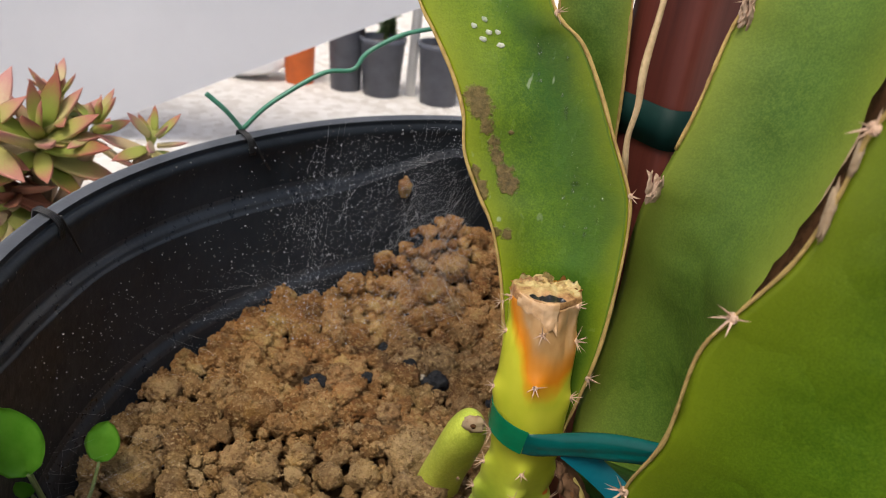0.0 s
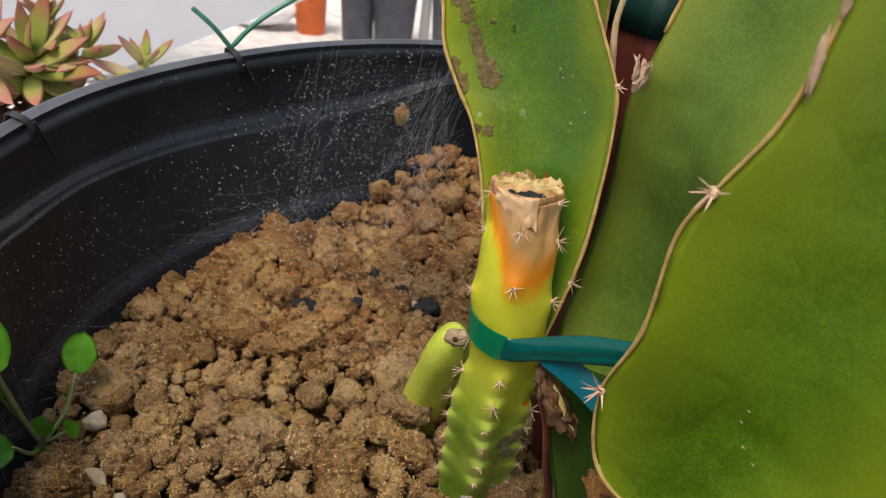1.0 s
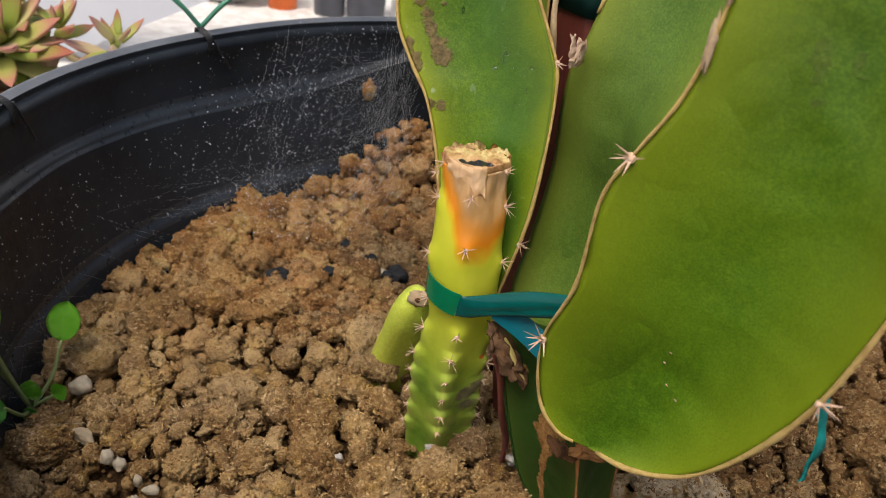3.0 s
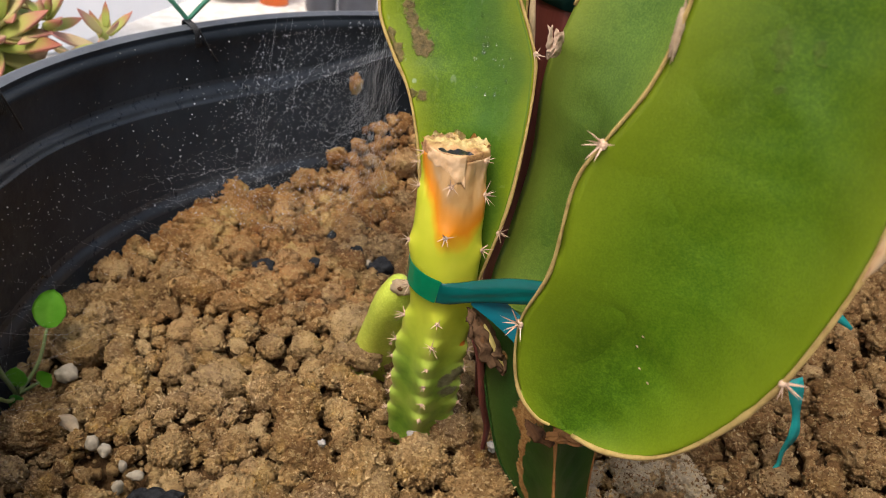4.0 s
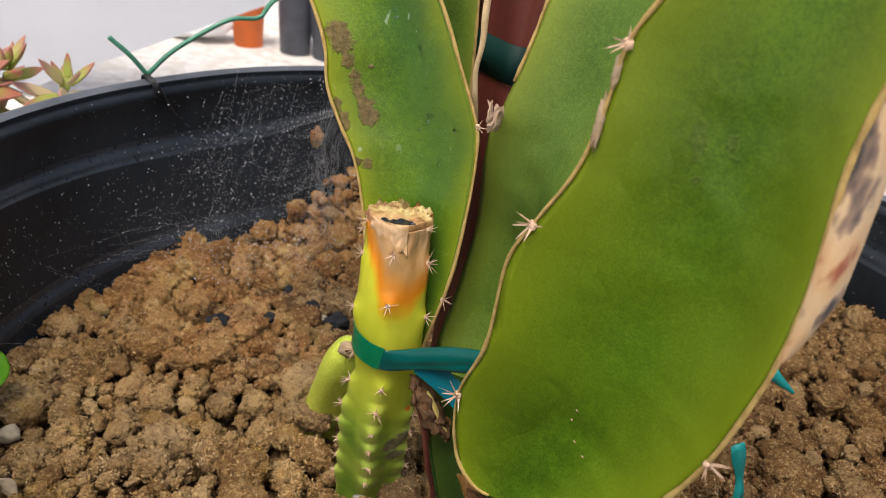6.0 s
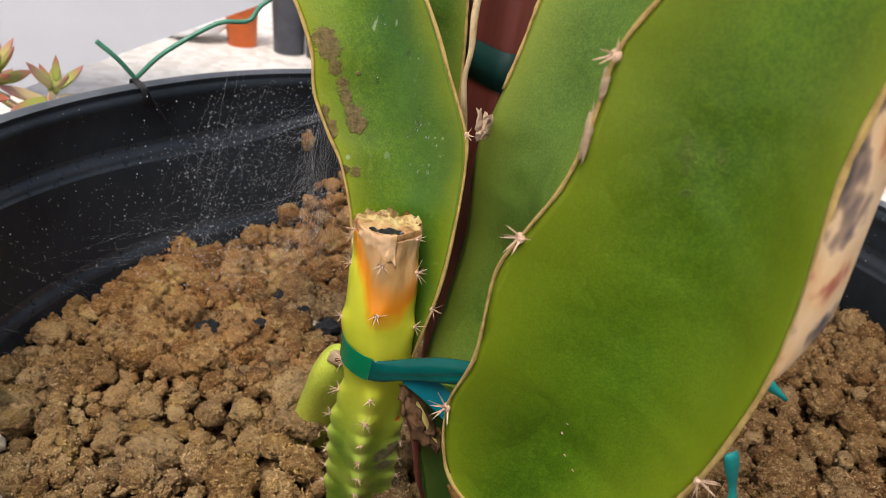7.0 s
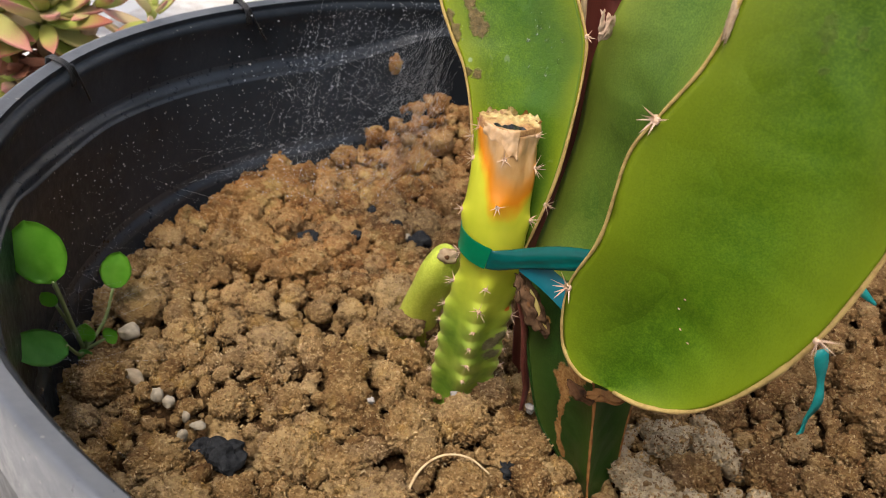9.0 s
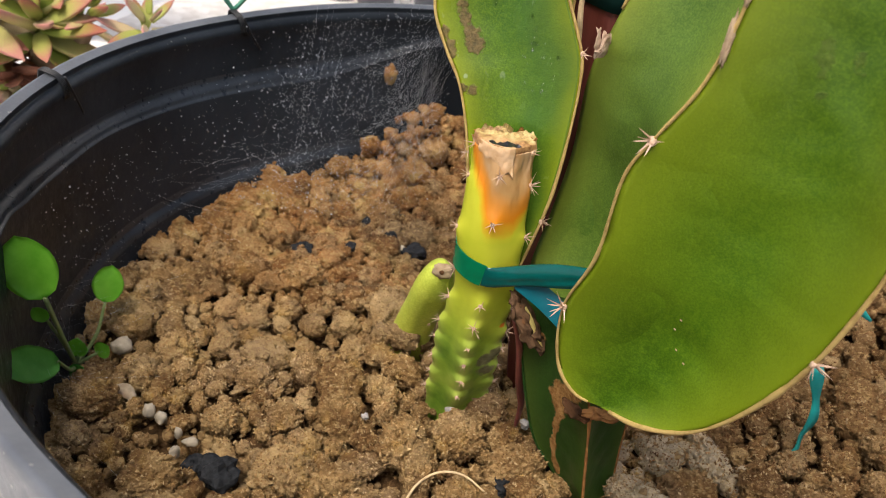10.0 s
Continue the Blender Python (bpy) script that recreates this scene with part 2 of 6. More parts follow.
def soil_tone(k):
    """Crumbly soil colour by place: tan, grey-brown and ochre patches of clod size, redder to the far side, shade
    painted in towards +x.
    """
    tone = k.noise(62.0, 3.0, 0.6, co=k.world_co)
    c = k.ramp(tone, (0.34, (0.135, 0.068, 0.027)), (0.45, (0.285, 0.162, 0.064)), (0.55, (0.430, 0.268, 0.112)), (0.66, (0.580, 0.400, 0.195)))
    ochre = k.ramp(k.noise(95.0, 2.0, 0.5, co=k.world_co), (0.58, (0, 0, 0)), (0.68, (0.6, 0.6, 0.6)))
    c = k.mix(ochre, c, (0.50, 0.305, 0.082))
    ash = k.ramp(k.noise(38.0, 3.0, 0.6, co=k.world_co), (0.50, (0, 0, 0)), (0.64, (0.55, 0.55, 0.55)))
    c = k.mix(ash, c, (0.38, 0.275, 0.170))
    sep = k.n("ShaderNodeSeparateXYZ")
    k.set(sep, "Vector", k.world_co)
    zone = k.math('ADD', k.noise(9.0, 3.0, 0.6, co=k.world_co), k.math('MULTIPLY', sep.outputs["Y"], 1.9))
    c = k.mix(k.ramp(zone, (0.50, (0, 0, 0)), (0.72, (0.78, 0.78, 0.78))), c, k.ramp(tone, (0.36, (0.110, 0.040, 0.014)), (0.46, (0.36, 0.135, 0.036)), (0.56, (0.50, 0.225, 0.070)), (0.66, (0.66, 0.44, 0.150))))
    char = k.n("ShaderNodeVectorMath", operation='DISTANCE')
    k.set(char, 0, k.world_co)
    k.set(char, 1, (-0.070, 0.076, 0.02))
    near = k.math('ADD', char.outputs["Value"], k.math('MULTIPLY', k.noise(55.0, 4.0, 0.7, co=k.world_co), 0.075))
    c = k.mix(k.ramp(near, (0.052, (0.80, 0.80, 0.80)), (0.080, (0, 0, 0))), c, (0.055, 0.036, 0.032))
    # Shade towards +x is mixed into the colour as ragged dark brown.
    side_shade = k.math('ADD', k.math('MULTIPLY', sep.outputs["X"], 9.0), k.noise(22.0, 4.0, 0.6, co=k.world_co))
    darkened = k.math('MULTIPLY', k.ramp(side_shade, (0.95, (0, 0, 0)), (1.35, (1, 1, 1))), k.ramp(k.noise(90.0, 4.0, 0.7, co=k.world_co), (0.40, (0.90, 0.90, 0.90)), (0.62, (0.58, 0.58, 0.58))))
    return k.mix(darkened, c, (0.105, 0.046, 0.018))


def soil_mat(name, per_object, dry=0.0):
    """A clod's matt surface, packed from fine fibrous grains."""
    k = Mat(name, 0.97, spec=0.06)
    r = k.rand() if per_object else k.island()
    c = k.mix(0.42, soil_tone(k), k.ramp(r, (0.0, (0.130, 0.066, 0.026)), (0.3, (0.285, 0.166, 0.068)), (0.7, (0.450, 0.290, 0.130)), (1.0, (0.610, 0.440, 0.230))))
    if dry:
        c = k.mix(dry, c, (0.70, 0.60, 0.43))
    nz = k.n("ShaderNodeTexNoise")
    k.set(nz, "Scale", 420.0)
    k.set(nz, "Detail", 3.0)
    k.set(nz, "Vector", k.world_co)
    sc = k.n("ShaderNodeVectorMath", operation='SCALE')
    k.set(sc, 0, nz.outputs["Color"])
    k.set(sc, "Scale", 0.0022)
    warp = k.n("ShaderNodeVectorMath", operation='ADD')
    k.set(warp, 0, k.world_co)
    k.set(warp, 1, sc.outputs[0])
    heights = []
    for turn, size in (((0.5, 0.3, 0.9), 520.0), ((-0.7, 0.9, -0.3), 900.0)):
        mp = k.n("ShaderNodeMapping")
        k.set(mp, "Vector", warp.outputs[0])
        k.set(mp, "Scale", (1.0, 1.5, 2.0))
        k.set(mp, "Rotation", turn)
        cell = k.n("ShaderNodeTexVoronoi")
        k.set(cell, "Vector", mp.outputs[0])
        k.set(cell, "Scale", size)
        bw = k.n("ShaderNodeRGBToBW")
        k.set(bw, 0, cell.outputs["Color"])
        heights.append(bw.outputs[0])
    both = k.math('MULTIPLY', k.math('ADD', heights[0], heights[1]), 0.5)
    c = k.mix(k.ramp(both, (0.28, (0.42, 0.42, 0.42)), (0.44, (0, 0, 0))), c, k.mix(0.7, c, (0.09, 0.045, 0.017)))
    c = k.mix(k.ramp(both, (0.58, (0, 0, 0)), (0.72, (0.42, 0.42, 0.42))), c, (0.60, 0.43, 0.20))
    rough_n = k.noise(430.0, 5.0, 0.75, co=k.world_co)
    c = k.mix(k.ramp(rough_n, (0.34, (0.5, 0.5, 0.5)), (0.45, (0, 0, 0))), c, (0.11, 0.058, 0.025))
    k.bump(rough_n, 1.0, 0.0030)
    k.bump(both, 1.0, 0.0012)
    return k.done(c)


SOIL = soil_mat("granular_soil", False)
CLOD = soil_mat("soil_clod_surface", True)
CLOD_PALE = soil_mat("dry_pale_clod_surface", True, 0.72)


def flake_mat():
    """Fibrous flakes in the soil's own tones, a few of them straw-coloured."""
    k = Mat("soil_flakes", 0.97, spec=0.05)
    r = k.island()
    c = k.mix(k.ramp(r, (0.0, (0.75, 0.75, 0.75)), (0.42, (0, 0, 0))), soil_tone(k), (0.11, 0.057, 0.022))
    c = k.mix(k.ramp(r, (0.66, (0, 0, 0)), (1.0, (0.60, 0.60, 0.60))), c, (0.62, 0.48, 0.27))
    return k.done(c)


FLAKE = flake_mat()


def ground_soil():
    k = Mat("soil_bed", 0.98, spec=0.1)
    f = k.noise(240.0, 6.0, 0.7)
    k.bump(f, 1.0, 0.003)
    # Darker than the clods: shade of the gaps put into the colour.
    return k.done(k.ramp(f, (0.3, (0.04, 0.021, 0.010)), (0.55, (0.13, 0.072, 0.030)), (0.75, (0.25, 0.15, 0.065))))


BED = ground_soil()
PEBBLE = simple("pale_pebble", (0.36, 0.305, 0.225), 0.8, 0.3, 300.0, 0.4)
PERLITE = simple("grey_perlite", (0.34, 0.31, 0.28), 0.95, 0.35, 700.0, 1.0)
CHARCOAL = simple("charcoal", (0.020, 0.021, 0.023), 0.7, 0.5, 500.0, 1.0, spec=0.08)


def tape_mat(name, colour, rough=0.16, spec=0.6):
    k = Mat(name, rough, spec=spec)
    f = k.noise(120.0, 3.0, stretch=(0.3, 1, 1))
    k.bump(f, 0.25, 0.0008)
    return k.done(k.ramp(f, (0.3, tuple(c * 0.75 for c in colour)), (0.7, tuple(c * 1.2 for c in colour))), 0.25)


TAPE = tape_mat("green_tie_tape", (0.003, 0.23, 0.095), 0.12)
TAPE_TEAL = tape_mat("teal_tie_tape", (0.003, 0.105, 0.092), 0.16)
TAPE_BLUE = tape_mat("blue_green_tape", (0.003, 0.130, 0.170), 0.2)
TAPE_BRIGHT = tape_mat("bright_teal_tape", (0.02, 0.36, 0.34), 0.35)
TAPE_DARK = tape_mat("dark_green_tape", (0.004, 0.036, 0.030), 0.6, 0.3)


def stake_mat():
    k = Mat("red_brown_stake", 0.5, spec=0.35)
    f = k.noise(90.0, 5.0, 0.6, stretch=(1, 1, 0.06))
    k.bump(f, 0.4, 0.001)
    return k.done(k.ramp(f, (0.3, (0.058, 0.012, 0.009)), (0.55, (0.125, 0.029, 0.020)), (0.75, (0.22, 0.064, 0.045))))


STAKE = stake_mat()
RED = simple("dull_red_skin", (0.21, 0.058, 0.045), 0.42, 0.25, 150.0, 0.3)
WIRE_GREEN = simple("green_coated_wire", (0.065, 0.235, 0.15), 0.35, 0.15)
WIRE_BLACK = simple("black_tie_wire", (0.009, 0.009, 0.010), 0.45, 0.3)
SILK = simple("spider_silk", (0.75, 0.76, 0.78), 0.4, 0.05)
WATER = bpy.data.materials.new("water")
WATER.use_nodes = True
for key, value in (("Transmission Weight", 1.0), ("IOR", 1.33), ("Roughness", 0.02), ("Base Color", (1, 1, 1, 1))):
    WATER.node_tree.nodes["Principled BSDF"].inputs[key].default_value = value
DEW = simple("dew_drop", (0.58, 0.60, 0.63), 0.05, 0.03, spec=1.0)


def leaf_mat(name, a, b):
    k = Mat(name, 0.45, spec=0.4)
    f = k.noise(150.0, 4.0)
    k.bump(f, 0.25, 0.0008)
    return k.done(k.ramp(f, (0.3, a), (0.7, b)), 0.3)


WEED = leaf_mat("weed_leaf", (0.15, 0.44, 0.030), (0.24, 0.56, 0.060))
# Darker copy of the leaf: shade of low and rear leaves in colour.
WEED_SHADED = leaf_mat("weed_leaf_shaded", (0.09, 0.33, 0.05), (0.15, 0.44, 0.08))
WEED_STEM = leaf_mat("weed_stem", (0.22, 0.30, 0.10), (0.30, 0.36, 0.16))
FOLIAGE = leaf_mat("far_foliage", (0.10, 0.20, 0.06), (0.22, 0.34, 0.13))


def succulent_mat():
    """Fleshy leaf, olive green with flushed pink tips and margins."""
    k = Mat("succulent_leaf", 0.5, spec=0.35)
    g = k.ramp(k.rand(), (0.0, (0.24, 0.30, 0.045)), (0.5, (0.40, 0.41, 0.10)), (1.0, (0.58, 0.44, 0.26)))
    tip = k.math('ADD', k.attr("tip"), k.math('MULTIPLY', k.math('SUBTRACT', k.noise(60.0), 0.5), 0.8))
    c = k.mix(k.ramp(tip, (0.16, (0, 0, 0)), (0.62, (0.9, 0.9, 0.9))), g, k.mix(k.rand(), (0.34, 0.075, 0.060), (0.54, 0.23, 0.21)))
    k.bump(k.noise(250.0), 0.15, 0.0008)
    return k.done(c, 0.12)


SUCCULENT = succulent_mat()
WITHERED = simple("withered_leaf", (0.26, 0.10, 0.055), 0.7, 0.45, 90.0, 0.5)
SUCC_STEM = simple("succulent_stem", (0.30, 0.20, 0.12), 0.8, 0.3, 200.0, 0.5)


def ground_mat():
    """Bright pale concrete with pebbly speckle."""
    k = Mat("pale_ground", 0.9, spec=0.2)
    v = k.voronoi(55.0, out="Color")
    n = k.noise(7.0, 6.0, 0.65)
    bw = k.n("ShaderNodeRGBToBW")
    k.set(bw, 0, v)
    c = k.ramp(n, (0.3, (0.62, 0.58, 0.53)), (0.7, (0.76, 0.74, 0.71)))
    c = k.mix(0.4, c, k.ramp(bw.outputs[0], (0.2, (0.46, 0.41, 0.35)), (0.8, (0.84, 0.82, 0.79))))
    k.bump(bw.outputs[0], 0.5, 0.004)
    return k.done(c)


GROUND = ground_mat()


def board_mat():
    k = Mat("white_board_paint", 0.6, spec=0.3)
    n = k.noise(3.0, 5.0, 0.6)
    scratch = k.ramp(k.noise(14.0, 3.0, 0.5, stretch=(0.25, 1, 2.2)), (0.70, (0, 0, 0)), (0.73, (1, 1, 1)))
    c = k.ramp(n, (0.3, (0.60, 0.615, 0.655)), (0.7, (0.68, 0.695, 0.735)))
    c = k.mix(k.math('MULTIPLY', scratch, 0.25), c, (0.45, 0.45, 0.46))
    return k.done(c, 0.35)


BOARD = board_mat()
WALL = simple("pale_wall_plaster", (0.78, 0.77, 0.75), 0.9, 0.06, 6.0, 0.2)
SHEET = simple("white_plastic_sheet", (0.86, 0.86, 0.87), 0.4, 0.04, 10.0, 0.2)
# Black pots lifted to slate, with haze put into the colour.
NURSERY = simple("dark_nursery_pot", (0.095, 0.103, 0.130), 0.5, 0.2, 30.0, 0.1)
TERRACOTTA = simple("orange_plastic_pot", (0.75, 0.17, 0.035), 0.5, 0.12, 30.0, 0.1)

# ---- mesh helpers ----
V = Vector


def link(name, bm, material, smooth=True):
    me = bpy.data.meshes.new(name)
    bm.to_mesh(me)
    bm.free()
    me.polygons.foreach_set("use_smooth", [smooth] * len(me.polygons))
    me.materials.append(material)
    return new(name, me)


def part(name, bm, material, parent, label="", smooth=True):
    ob = link(name, bm, material, smooth)
    ob.parent = parent
    return tagged(ob, label)


def piece(name, mesh, parent, m, label=""):
    """A part on shared mesh data, placed in its parent's space."""
    ob = new(name, mesh)
    ob.parent = parent
    ob.matrix_basis = m
    return tagged(ob, label)


def thing(name, label, category, at=(0, 0, 0), group="", kind=""):
    ob = new(name)
    ob.location = at
    ob.empty_display_size = 0.02
    return tagged(ob, label, category, group, kind)


def curve(points, n):
    """n points along a Catmull-Rom curve through the given ones, evenly spaced."""
    P = [V(p) for p in points]
    P = [2 * P[0] - P[1]] + P + [2 * P[-1] - P[-2]]
    dense = []
    for a, b, c, d in zip(P, P[1:], P[2:], P[3:]):
        for i in range(12):
            t = i / 12
            dense.append(0.5 * (2 * b + (c - a) * t + (2 * a - 5 * b + 4 * c - d) * t * t + (3 * b - a - 3 * c + d) * t ** 3))
    dense.append(P[-2])
    run = [0.0]
    for a, b in zip(dense, dense[1:]):
        run.append(run[-1] + (b - a).length)
    out, j = [], 0
    for i in range(n):
        s = run[-1] * i / (n - 1)
        while j < len(run) - 2 and run[j + 1] < s:
            j += 1
        w = (s - run[j]) / max(1e-9, run[j + 1] - run[j])
        out.append(dense[j].lerp(dense[j + 1], min(1.0, w)))
    return out


def tube(bm, points, radius, seg=8, flat=1.0, cap=True):
    """Skins a tube along points into bm. radius: a number, or a function of 0..1."""
    n = len(points)
    side = None
    rings = []
    for i, p in enumerate(points):
        d = (points[min(i + 1, n - 1)] - points[max(i - 1, 0)]).normalized()
        if side is None:
            side = d.orthogonal().normalized()
        side = (side - d * side.dot(d)).normalized()
        up = d.cross(side)
        r = radius(i / (n - 1)) if callable(radius) else radius
        rings.append([bm.verts.new(p + (side * math.cos(a) + up * math.sin(a) * flat) * r) for a in [2 * math.pi * k / seg for k in range(seg)]])
    for a, b in zip(rings, rings[1:]):
        for k in range(seg):
            bm.faces.new((a[k], a[(k + 1) % seg], b[(k + 1) % seg], b[k]))
    if cap:
        bm.faces.new(rings[0][::-1])
        bm.faces.new(rings[-1])
    return bm


def lathe(profile, seg=96, closed=True):
    """A solid of revolution about z from (radius, height) pairs; closed: the profile's ends are joined."""
    bm = bmesh.new()
    rings = [[bm.verts.new((r * math.cos(2 * math.pi * k / seg), r * math.sin(2 * math.pi * k / seg), z)) for k in range(seg)] for r, z in profile]
    for a, b in zip(rings, rings[1:] + (rings[:1] if closed else [])):
        for k in range(seg):
            bm.faces.new((a[k], a[(k + 1) % seg], b[(k + 1) % seg], b[k]))
    bmesh.ops.recalc_face_normals(bm, faces=bm.faces)
    return bm


def box(bm, size, m=Matrix()):
    bmesh.ops.create_cube(bm, size=1.0, matrix=m @ Matrix.Diagonal((*size, 1)))
    return bm


def lump(subdiv, radius, squash, rough, seed, freq=1.6, grain=0.0):
    """An uneven clod: a displaced icosphere; grain adds knobbly granules."""
    bm = bmesh.new()
    bmesh.ops.create_icosphere(bm, subdivisions=subdiv, radius=1.0)
    off = V((seed * 7.3, seed * 3.1, seed * 5.7))
    for v in bm.verts:
        p = v.co.copy()
        f = 1 + rough * (noise.fractal(p * freq + off, 1.0, 2.0, 3) + 0.45 * noise.noise(p * 5.5 + off) + 0.22 * noise.noise(p * 11.0 + off))
        if grain:
            f += grain * (0.45 - noise.voronoi(p * 3.4 + off)[0][0]) + 0.7 * grain * (0.4 - noise.voronoi(p * 7.5 + off)[0][0]) + 0.35 * grain * (0.4 - noise.voronoi(p * 15 + off)[0][0])
        v.co = V((p.x * f, p.y * f, p.z * f * squash)) * radius
    return bm


def ribbed_stem(left, right, back, valley, n=110, k=26, puff=0.0010, seed=0, scars=(), facing=(0, -1, 0)):
    """A three-ribbed fleshy stem lofted between its rib curves; faces between ribs are hollowed by valley x width.
    scars: (place, radius) of corky patches on the front face."""
    L, R, B = (curve(c, n) for c in (left, right, back))
    bm = bmesh.new()
    lay, across, scar = (bm.verts.layers.float.new(x) for x in ("rib", "across", "scar"))
    face_n = V(facing).normalized()
    rings = []
    off = V((seed * 3.7, 1.3, seed))
    for a, b, c in zip(L, R, B):
        mid = (a + b + c) / 3
        ring = []
        for f, (p, q) in enumerate(((a, b), (b, c), (c, a))):
            w = (q - p).length
            inward = mid - (p + q) / 2
            inward = inward.normalized() if inward.length > 1e-6 else V((0, 0, 0))
            for i in range(k):
                u = i / k
                s = math.sin(math.pi * u)
                co = p.lerp(q, u) + inward * valley * w * s ** 1.15
                co += inward * puff * s * (noise.noise(co * 60 + off) + 0.5 * noise.noise(co * 150 + off))
                v = bm.verts.new(co)
                v[lay] = abs(2 * u - 1) if i else 1.0
                v[across] = u if f == 0 else 0.0
                if f == 0:
                    for at, rad in scars:
                        d = co - V(at)
                        d -= face_n * d.dot(face_n)
                        v[scar] = max(v[scar], 1.1 - 0.6 * d.length / rad)
                ring.append(v)
        rings.append(ring)
    m = 3 * k
    for a, b in zip(rings, rings[1:]):
        for i in range(m):
            bm.faces.new((a[i], a[(i + 1) % m], b[(i + 1) % m], b[i]))
    bm.faces.new(rings[0][::-1])
    bm.faces.new(rings[-1])
    bmesh.ops.recalc_face_normals(bm, faces=bm.faces)
    return bm, L, R, B


def rib_line(points, radius, seed=0):
    """A corky ridge that swells and thins along a rib."""
    return tube(bmesh.new(), points, lambda u: radius * (0.8 + 0.45 * noise.noise(V((u * 9, seed, 0))) + 0.25 * noise.noise(V((u * 40, seed, 3)))), 8)


def spine_cluster(count, length, seed):
    """A felted areole with stiff spines, pointing along +z."""
    rnd = random.Random(seed)
    bm = bmesh.new()
    bmesh.ops.create_icosphere(bm, subdivisions=2, radius=0.0010, matrix=Matrix.Diagonal((1, 1, 0.7, 1)))
    for i in range(count):
        a = 2 * math.pi * (i + rnd.uniform(-0.3, 0.3)) / count
        tilt = rnd.uniform(0.5, 1.25) if i else 0.15
        d = V((math.cos(a) * math.sin(tilt), math.sin(a) * math.sin(tilt), math.cos(tilt)))
        face = max((f for f in bm.faces if len(f.verts) == 3 and f.calc_area() > 5e-8), key=lambda f: f.calc_center_median().normalized().dot(d))
        reach = length * rnd.uniform(0.75, 1.1)
        at = face.calc_center_median()
        for step, slim in ((0.12, 0.62), (0.55, 0.72), (1.0, 0.08)):
            face = bmesh.ops.extrude_discrete_faces(bm, faces=[face])["faces"][0]
            mid = face.calc_center_median()
            for v in face.verts:
                v.co = at + d * reach * step + (v.co - mid) * slim
    me = bpy.data.meshes.new("areole")
    bm.to_mesh(me)
    bm.free()
    me.materials.append(SPINE)
    return me


AREOLES = [spine_cluster(c, l, s) for c, l, s in ((7, 0.0038, 1), (6, 0.0032, 2), (5, 0.0026, 3), (8, 0.0044, 4))]
FINE_AREOLES = [spine_cluster(c, l, s) for c, l, s in ((5, 0.0022, 5), (4, 0.0018, 6), (6, 0.0026, 7))]


def put_areole(parent, at, out, variant=0, size=1.0, fine=False):
    q = V(out).to_track_quat("Z", "Y").to_matrix().to_4x4()
    me = (FINE_AREOLES if fine else AREOLES)[variant % (3 if fine else 4)]
    return piece("areole", me, parent, Matrix.Translation(at) @ q @ Matrix.Rotation(variant * 1.3, 4, "Z") @ Matrix.Scale(size, 4))


# ---- setting ----
ground = tagged(new("ground", bpy.data.meshes.new("ground")), "bright pale speckled concrete ground", "ground", kind="structure")
bm = bmesh.new()
bmesh.ops.create_grid(bm, x_segments=40, y_segments=40, size=30.0)
for v in bm.verts:
    v.co.z = -0.30
bm.to_mesh(ground.data)
bm.free()
ground.data.materials.append(GROUND)

wall = link("wall_north", box(bmesh.new(), (9.0, 0.15, 3.0), pose(0.5, 4.2, 1.2)), WALL, False)
tagged(wall, "pale plastered garden wall far behind the pots", "wall", kind="structure")

# ---- the large pot ----
RIM, SOIL_R = 0.092, 0.1905


# the upper ledge has warped: its foot and its shoulder rise and fall round the wall (degrees, metres)
WARP_DEG = (60, 80, 100, 111, 118, 125, 131, 142, 160, 170, 179, 187, 193, 205, 230)
WARP_LOW = (0, 0.006, 0.011, 0.0105, 0.003, -0.003, -0.006, -0.005, -0.002, 0, 0, 0.0025, 0.0075, 0.008, 0)
WARP_HIGH = (0, 0.003, 0.005, 0.004, -0.003, -0.0065, -0.0068, -0.006, -0.0045, -0.004, -0.002, 0.0005, 0.002, 0.003, 0)


